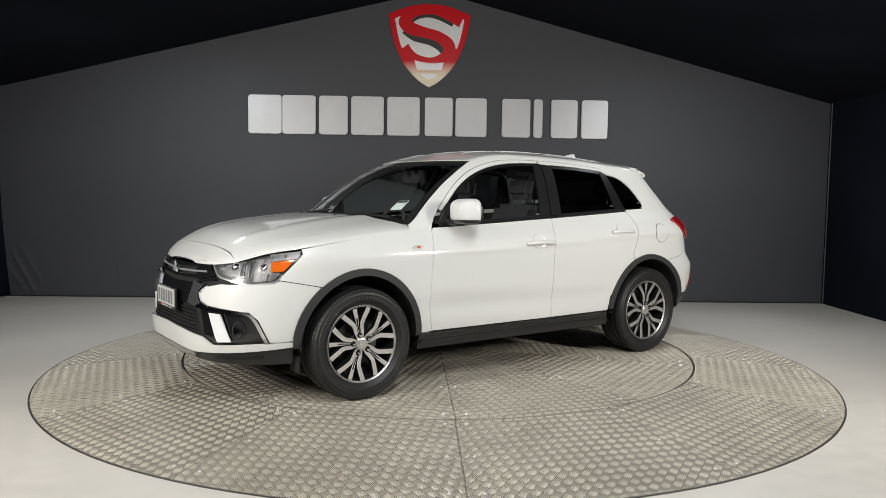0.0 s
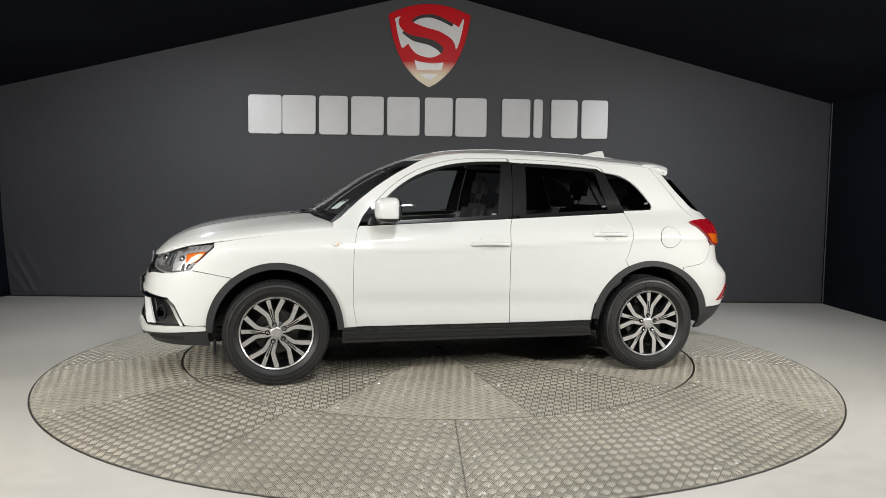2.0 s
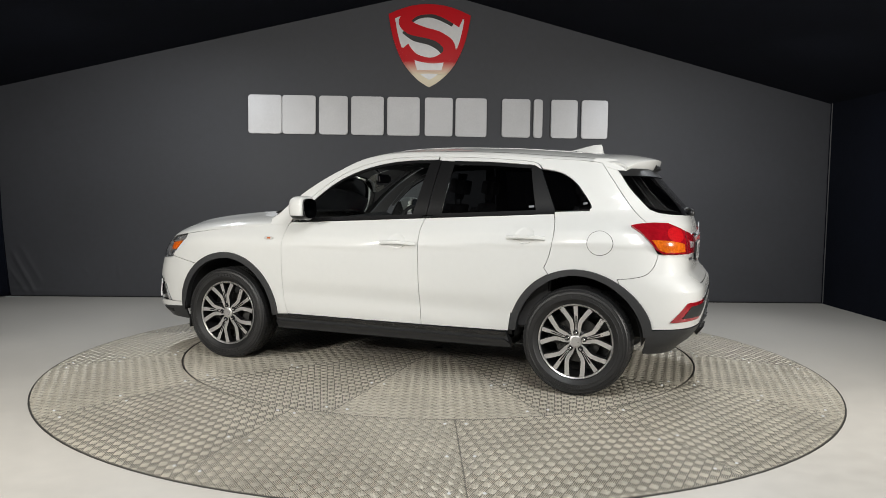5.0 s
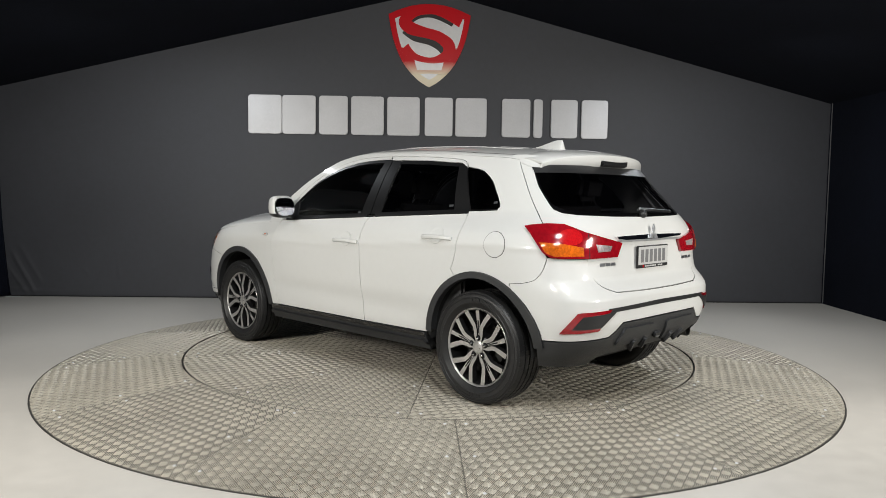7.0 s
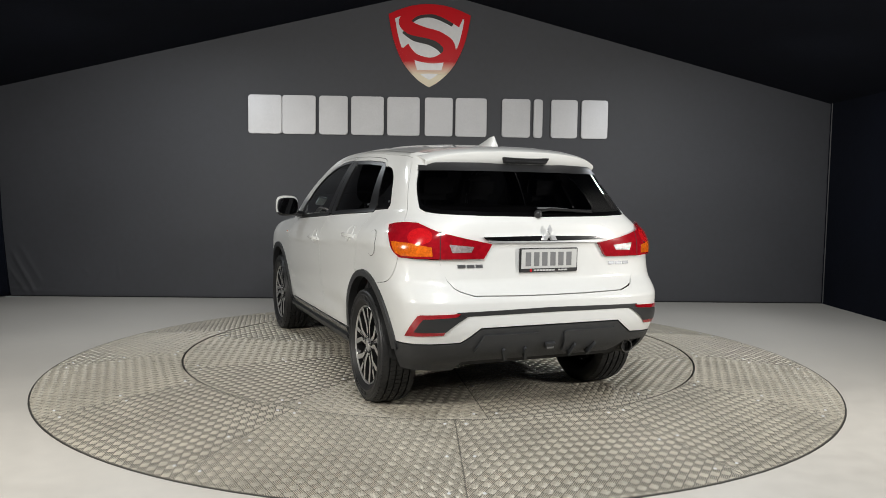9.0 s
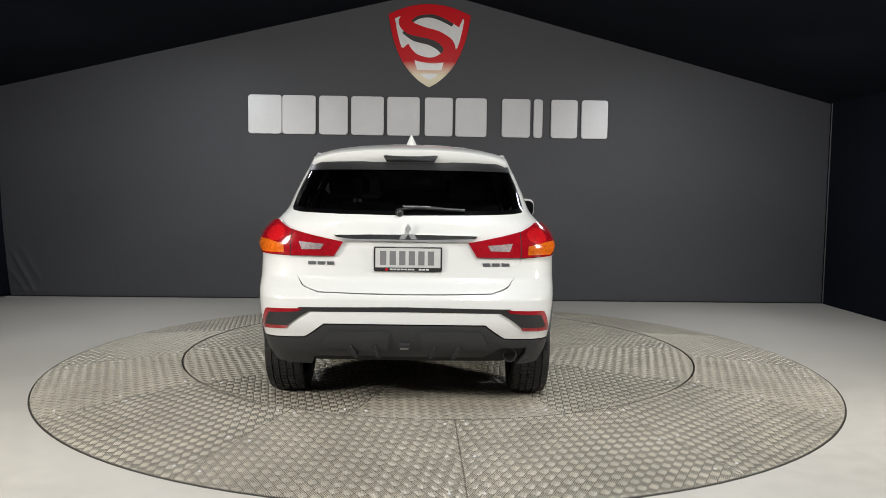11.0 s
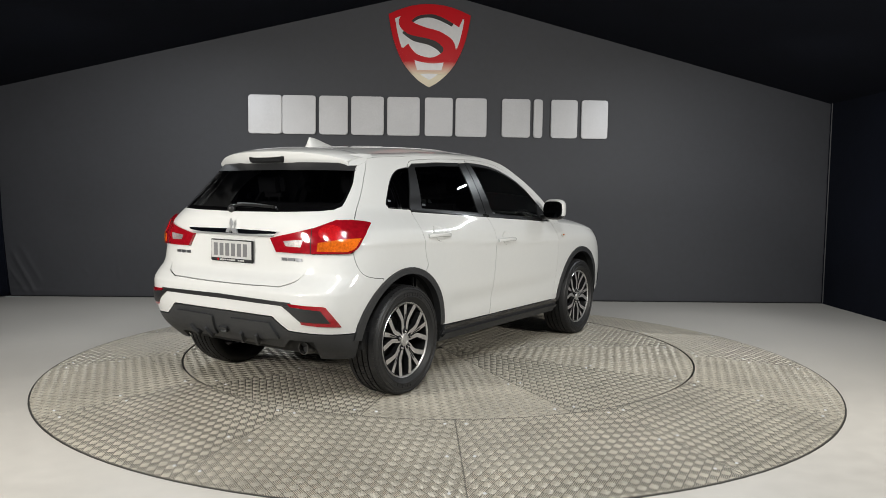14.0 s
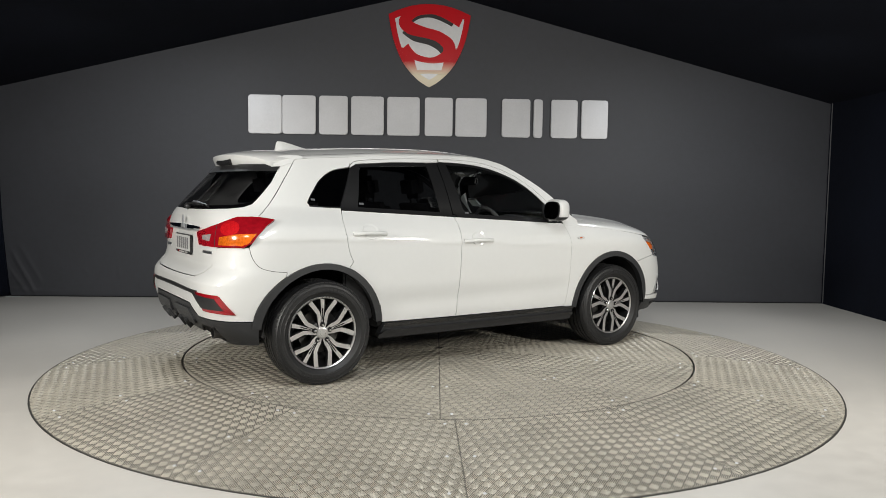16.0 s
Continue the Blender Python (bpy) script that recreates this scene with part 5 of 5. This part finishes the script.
def five_bar(bars, height, half_width):
    """Raised tread for bars of (x, y, turn, half length): one mesh of small bevelled bars."""
    c = np.array(bars)
    n, W, w, H = len(c), half_width, half_width * 0.38, height
    L = c[:, 3]
    one = np.ones(n)
    px = np.stack([-L, L, L, -L, -L * 0.9, L * 0.9, L * 0.9, -L * 0.9], -1)
    py = np.stack([-W * one, -W * one, W * one, W * one, -w * one, -w * one, w * one, w * one], -1)
    pz = np.broadcast_to([0, 0, 0, 0, H, H, H, H], (n, 8))
    co, si = np.cos(c[:, 2])[:, None], np.sin(c[:, 2])[:, None]
    v = np.stack([c[:, 0][:, None] + co * px - si * py, c[:, 1][:, None] + si * px + co * py, pz], -1).reshape(-1, 3)
    quad = np.array([(4, 5, 6, 7), (0, 1, 5, 4), (2, 3, 7, 6), (1, 2, 6, 5), (3, 0, 4, 7)])
    return v, (quad[None] + 8 * np.arange(n)[:, None, None]).reshape(-1, 4)


def tread_bars(r0, r1, a0, a1, turn, s):
    """Five parallel bars to a square, turned a quarter from square to square, cut at the plate's edges."""
    q = int(r1 / s) + 2
    i, j, k = np.meshgrid(np.arange(-q, q + 1), np.arange(-q, q + 1), np.arange(-2, 3), indexing="ij")
    i, j, k = i.ravel(), j.ravel(), k.ravel()
    t = turn + ((i + j) % 2) * math.pi / 2
    x = s * (i * math.cos(turn) - j * math.sin(turn)) - np.sin(t) * k * s * 0.19
    y = s * (i * math.sin(turn) + j * math.cos(turn)) + np.cos(t) * k * s * 0.19
    u = np.linspace(-1, 1, 13)[None] * s * np.where(abs(k) == 2, 0.455, 0.485)[:, None]
    bx, by = x[:, None] + np.cos(t)[:, None] * u, y[:, None] + np.sin(t)[:, None] * u
    r = np.hypot(bx, by)
    da = (np.arctan2(by, bx) - a0) % (2 * math.pi)
    edge = 0.002
    ok = (r > r0 + edge) & (r < r1 - edge) & (da * r > edge) & ((a1 - a0 - da) * r > edge) & (da < a1 - a0)
    lo = np.where(ok, u, 9).min(1)
    hi = np.where(ok, u, -9).max(1)
    keep = (ok.sum(1) > 2)
    mid, half = ((lo + hi) / 2)[keep], ((hi - lo) / 2)[keep]
    return np.stack([x[keep] + np.cos(t[keep]) * mid, y[keep] + np.sin(t[keep]) * mid, t[keep], half], -1)


def sector(r0, r1, a0, a1, z_at, turn, grid, parent, name):
    """A plate between two radii and two angles with its tread."""
    n, m = 14, 4
    gap = 0.0006
    verts, faces = [], []
    for j in range(m + 1):
        r = r0 + (r1 - r0) * j / m
        for i in range(n + 1):
            g = gap / max(r, 0.02)
            a = a0 + g + (a1 - a0 - 2 * g) * i / n
            verts.append((r * math.cos(a), r * math.sin(a), z_at(r)))
    for j in range(m):
        for i in range(n):
            b = j * (n + 1) + i
            faces.append((b, b + n + 1, b + n + 2, b + 1))
    k = len(verts)
    rim = [j * (n + 1) for j in range(m + 1)] + [m * (n + 1) + i for i in range(1, n + 1)] + [j * (n + 1) + n for j in range(m - 1, -1, -1)] + [i for i in range(n - 1, 0, -1)]
    verts += [(verts[q][0], verts[q][1], verts[q][2] - 0.006) for q in rim]
    faces += [(rim[i], k + i, k + (i + 1) % len(rim), rim[(i + 1) % len(rim)]) for i in range(len(rim))]
    ob = put(name, mesh_of(name, verts, faces), PLATE, parent)
    v, f = five_bar(tread_bars(r0, r1, a0, a1, turn, grid), 0.0024, grid * 0.046)
    r = np.hypot(v[:, 0], v[:, 1])
    v[:, 2] += np.interp(r, [r0, r1], [z_at(r0), z_at(r1)]) + 0.0002
    t = put("tread", mesh_of("tread", v, f), TREAD, ob)
    t.data.polygons.foreach_set("use_smooth", [True] * len(t.data.polygons))
    t["kind"] = "stuff"
    return ob


def bolt_mesh():
    bm = bmesh.new()
    bmesh.ops.create_uvsphere(bm, u_segments=8, v_segments=6, radius=1, matrix=Matrix.Diagonal((0.0095, 0.0095, 0.006, 1)))
    bmesh.ops.delete(bm, geom=[v for v in bm.verts if v.co.z < -0.004], context="VERTS")
    me = bpy.data.meshes.new("bolt")
    bm.to_mesh(me)
    bm.free()
    # pale base stands in for the glint on the bolt heads
    me.materials.append(EMBLEM_B)
    return me


def turntable():
    bolt = bolt_mesh()
    ring_ob = new("turntable_ring")
    tagged(ring_ob, "fixed sloping ring of aluminium tread-plate panels round the turntable", "turntable")
    ramp = lambda r: DISC_Z + (0.004 - DISC_Z) * (r - R_DISC) / (R_RING - R_DISC)
    for k in range(RING_N):
        a0 = radians(-87.3) + k * 2 * math.pi / RING_N
        a1 = a0 + 2 * math.pi / RING_N
        p = sector(R_DISC + 0.006, R_RING, a0, a1, ramp, (a0 + a1) / 2 + math.pi / 4, 0.045, ring_ob, "ring_panel")
        for a in (a0 + 0.028, a1 - 0.028):
            for r in (2.09, 2.50, 2.88):
                b = new("bolt", bolt)
                b.parent = p
                b.matrix_basis = pose(r * math.cos(a), r * math.sin(a), ramp(r) + 0.003)
    n = 120
    verts, faces = [], []
    for r, z in ((R_DISC + 0.004, DISC_Z - 0.010), (R_RING - 0.004, -0.004)):
        verts += [(r * math.cos(2 * math.pi * i / n), r * math.sin(2 * math.pi * i / n), z) for i in range(n)]
    faces += [(i, n + i, n + (i + 1) % n, (i + 1) % n) for i in range(n)]
    rv = [(r * math.cos(2 * math.pi * i / n), r * math.sin(2 * math.pi * i / n), z) for r, z in ((R_RING - 0.001, 0.0025), (R_RING + 0.003, 0.0045), (R_RING + 0.008, 0.004), (R_RING + 0.010, 0.0)) for i in range(n)]
    rf = [(j * n + i, (j + 1) * n + i, (j + 1) * n + (i + 1) % n, j * n + (i + 1) % n) for j in range(3) for i in range(n)]
    # rim strip coloured dark as the shadow line at the plates' edge
    put("edge_strip", mesh_of("edge_strip", rv, rf, True), EDGE, ring_ob)
    put("under_frame", mesh_of("under_frame", verts, faces), GAP, ring_ob)
    disc_ob = new("turntable_disc")
    tagged(disc_ob, "turning round platform of aluminium tread plate", "turntable")
    for k in range(DISC_N):
        a0 = radians(93.2) + k * 2 * math.pi / DISC_N
        a1 = a0 + 2 * math.pi / DISC_N
        p = sector(0.03, R_DISC - 0.004, a0, a1, lambda r: -0.0026, (a0 + a1) / 2 + math.pi / 4, 0.045, disc_ob, "disc_panel")
        for a in (a0 + 0.035, a1 - 0.035):
            for r in (1.92, 1.3):
                b = new("bolt", bolt)
                b.parent = p
                b.matrix_basis = pose(r * math.cos(a), r * math.sin(a), 0.001)
    verts = [(r * math.cos(2 * math.pi * i / n), r * math.sin(2 * math.pi * i / n), z) for r, z in ((R_DISC - 0.006, -0.010), (R_DISC - 0.006, -0.095)) for i in range(n)]
    faces = [tuple(range(n))] + [(i, n + i, n + (i + 1) % n, (i + 1) % n) for i in range(n)]
    put("platform_base", mesh_of("platform_base", verts, faces), GAP, disc_ob)
    return disc_ob


disc = turntable()

# ---- the back wall's sign ----
SIGN_AT = pose(0, 3.546, 0, 0, 0, WALL_TURN) @ pose(0, 0, 0, 90, 0, 0)


def rounded(x0, x1, y0, y1, r, n=4):
    out = []
    for cx, cy, a0 in ((x1 - r, y0 + r, -90), (x1 - r, y1 - r, 0), (x0 + r, y1 - r, 90), (x0 + r, y0 + r, 180)):
        out += [(cx + r * math.cos(radians(a0 + 90 * k / n)), cy + r * math.sin(radians(a0 + 90 * k / n))) for k in range(n + 1)]
    return out


def on_wall(bm, dz=0.0):
    bmesh.ops.transform(bm, verts=bm.verts[:], matrix=SIGN_AT @ pose(0, 0, dz))
    return bm


def sign():
    root = new("wall_sign")
    tagged(root, "raised silver bars of a name sign on the charcoal wall", "sign")
    spans = [(441, 499), (500, 558), (564, 614), (620, 677), (683, 740), (749, 798), (803, 858), (885, 935), (941, 951 + 6), (972, 1019), (1026, 1073)]
    for a, b in spans:
        x0, x1 = -2.462 + (a - 441) * 4.60 / 632, -2.462 + (b - 441) * 4.60 / 632
        part("bar", on_wall(prism_bm(rounded(x0, x1, 2.118, 2.606, 0.035), 0.045, 0.006)), SIGN, root)


sign()


def shield():
    root = new("shield_emblem")
    tagged(root, "red and silver shield emblem with a curved band", "emblem")
    cx = -0.172

    def outline(k):
        left = spline([(0, 3.780), (-0.18, 3.765), (-0.36, 3.715), (-0.522, 3.645)], 5)[:-1] + spline([(-0.522, 3.645), (-0.490, 3.46), (-0.436, 3.26), (-0.345, 3.06), (-0.24, 2.92), (-0.12, 2.81), (0, 2.738)], 5)
        pts = left + [(-x, z) for x, z in left[-2:0:-1]]
        return [(cx + x * k, 3.30 + (z - 3.30) * k) for x, z in pts]
    at = lambda px, py: (cx + px / 427, 3.775 - py / 417)

    def band(name, pts, material, dz):
        """A curved band of varying width: pts of (x, y, width)."""
        line = np.array(spline(pts, 6))
        d = np.gradient(line[:, :2], axis=0)
        nrm = np.stack([-d[:, 1], d[:, 0]], -1) / np.linalg.norm(d, axis=1)[:, None] * line[:, 2:] / 2
        loop = [at(*q) for q in line[:, :2] + nrm] + [at(*q) for q in (line[:, :2] - nrm)[::-1]]
        part(name, on_wall(prism_bm(loop, 0.006), dz), material, root)
    part("rim", on_wall(prism_bm(outline(1.0), 0.034, 0.010)), SIGN_FADE, root)
    part("silver_field", on_wall(prism_bm(outline(0.84), 0.006, 0.003), 0.0335), SILVER, root)
    band("shade", [(128, 100, 34), (70, 72, 34), (0, 54, 32), (-70, 64, 36), (-118, 100, 40), (-90, 140, 30)], TRIM_SIGN, 0.040)
    band("shade", [(-140, 140, 30), (-80, 172, 44), (0, 190, 46), (55, 218, 46), (78, 250, 34)], TRIM_SIGN, 0.040)
    band("curved_band", [(172, 90, 62), (130, 72, 50), (60, 44, 40), (0, 36, 34), (-80, 46, 46), (-135, 90, 64), (-100, 128, 66), (-20, 150, 54), (50, 170, 56), (105, 215, 66), (95, 265, 60), (20, 293, 32), (-60, 282, 32), (-108, 256, 46), (-136, 226, 54)], SIGN_FADE, 0.043)
    for s in (1, -1):
        loop = [at(s * q, p) for q, p in ((150, 225), (112, 262), (82, 290), (66, 346), (58, 372), (92, 362), (128, 310))]
        part("curved_band", on_wall(prism_bm(loop, 0.005), 0.0415), SIGN_FADE, root)
    loop = [at(q, p) for q, p in ((-70, 344), (70, 344), (60, 366), (0, 362), (-60, 366))]
    part("cross_band", on_wall(prism_bm(loop, 0.005), 0.0405), SIGN_FADE, root)


SIGN_FADE = mat("sign_red_to_silver", (0.55, 0.006, 0.012), 0.3, coat=0.1)
nt = SIGN_FADE.node_tree
geo, sep, fade, mix = (nt.nodes.new(k) for k in ("ShaderNodeTexCoord", "ShaderNodeSeparateXYZ", "ShaderNodeMapRange", "ShaderNodeMix"))
mix.data_type = "RGBA"
fade.inputs[1].default_value, fade.inputs[2].default_value = 3.06, 2.89
mix.inputs[6].default_value, mix.inputs[7].default_value = (0.58, 0.005, 0.012, 1), (0.85, 0.76, 0.58, 1)
nt.nodes["Principled BSDF"].inputs["Specular IOR Level"].default_value = 0.2
nt.links.new(geo.outputs["Object"], sep.inputs[0])
nt.links.new(sep.outputs["Z"], fade.inputs[0])
nt.links.new(fade.outputs[0], mix.inputs[0])
nt.links.new(mix.outputs[2], nt.nodes["Principled BSDF"].inputs["Base Color"])
TRIM_SIGN = mat("sign_black", (0.012, 0.010, 0.010), 0.4, grain=0.1)
shield()

# ---- trims and leavings at the walls ----
tagged(part("trim_corner", box_bm(X_RIGHT - 0.012, X_RIGHT - 0.002, 3.622, 3.638, 0, 2.63, 0.003), mat("grey_trim", (0.12, 0.125, 0.13), 0.4, grain=0.1)), "pale grey corner strip between two walls", "trim", kind="structure")
bm = box_bm(X_LEFT, X_RIGHT, -0.028, -0.004, 0.0, 0.012, 0.003)
bmesh.ops.transform(bm, verts=bm.verts[:], matrix=pose(0, 3.546, 0, 0, 0, WALL_TURN))
tagged(part("baseboard", bm, GAP), "thin black strip along the wall's foot", "baseboard", kind="structure")


def drape():
    """The loose black drape gathered at the wall's left end."""
    verts, faces = [], []
    n, m = 26, 14
    for j in range(m + 1):
        z = 0.01 + 1.55 * j / m
        for i in range(n + 1):
            t = i / n
            spread = 0.06 + 0.10 * (1 - j / m) ** 2
            verts.append((X_LEFT + 0.005 + spread * t, 3.10 + 0.30 * t + 0.03 * math.sin(t * 17 + j * 0.22) * (0.4 + 0.6 * (1 - j / m)), z))
    for j in range(m):
        for i in range(n):
            b = j * (n + 1) + i
            faces.append((b, b + 1, b + n + 2, b + n + 1))
    ob = put("drape", mesh_of("drape", verts, faces, True), NAVY)
    mod = ob.modifiers.new("thick", "SOLIDIFY")
    mod.thickness = 0.006
    return tagged(ob, "gathered black cloth hanging at the wall's end", "drape")


drape()
bm = prism_bm([(0.0, 0.0), (0.09, 0.004), (0.16, -0.002), (0.21, 0.003), (0.208, 0.022), (0.12, 0.017), (0.05, 0.024), (0.004, 0.018)], 0.0015)
bmesh.ops.transform(bm, verts=bm.verts[:], matrix=pose(-5.52, 3.31, 0.0005, 0, 0, 1))
tagged(part("tape_scrap", bm, PAPER, smooth=False), "torn strip of white tape lying on the floor", "tape")


def motions():
    """The platform turns evenly and carries the car round."""
    rows = [(float(t), pose(0, 0, DISC_Z, 0, 0, 215.686 - 11.406 * t)) for t in range(17)]
    walk(disc, rows)
    walk(car, rows)


motions()
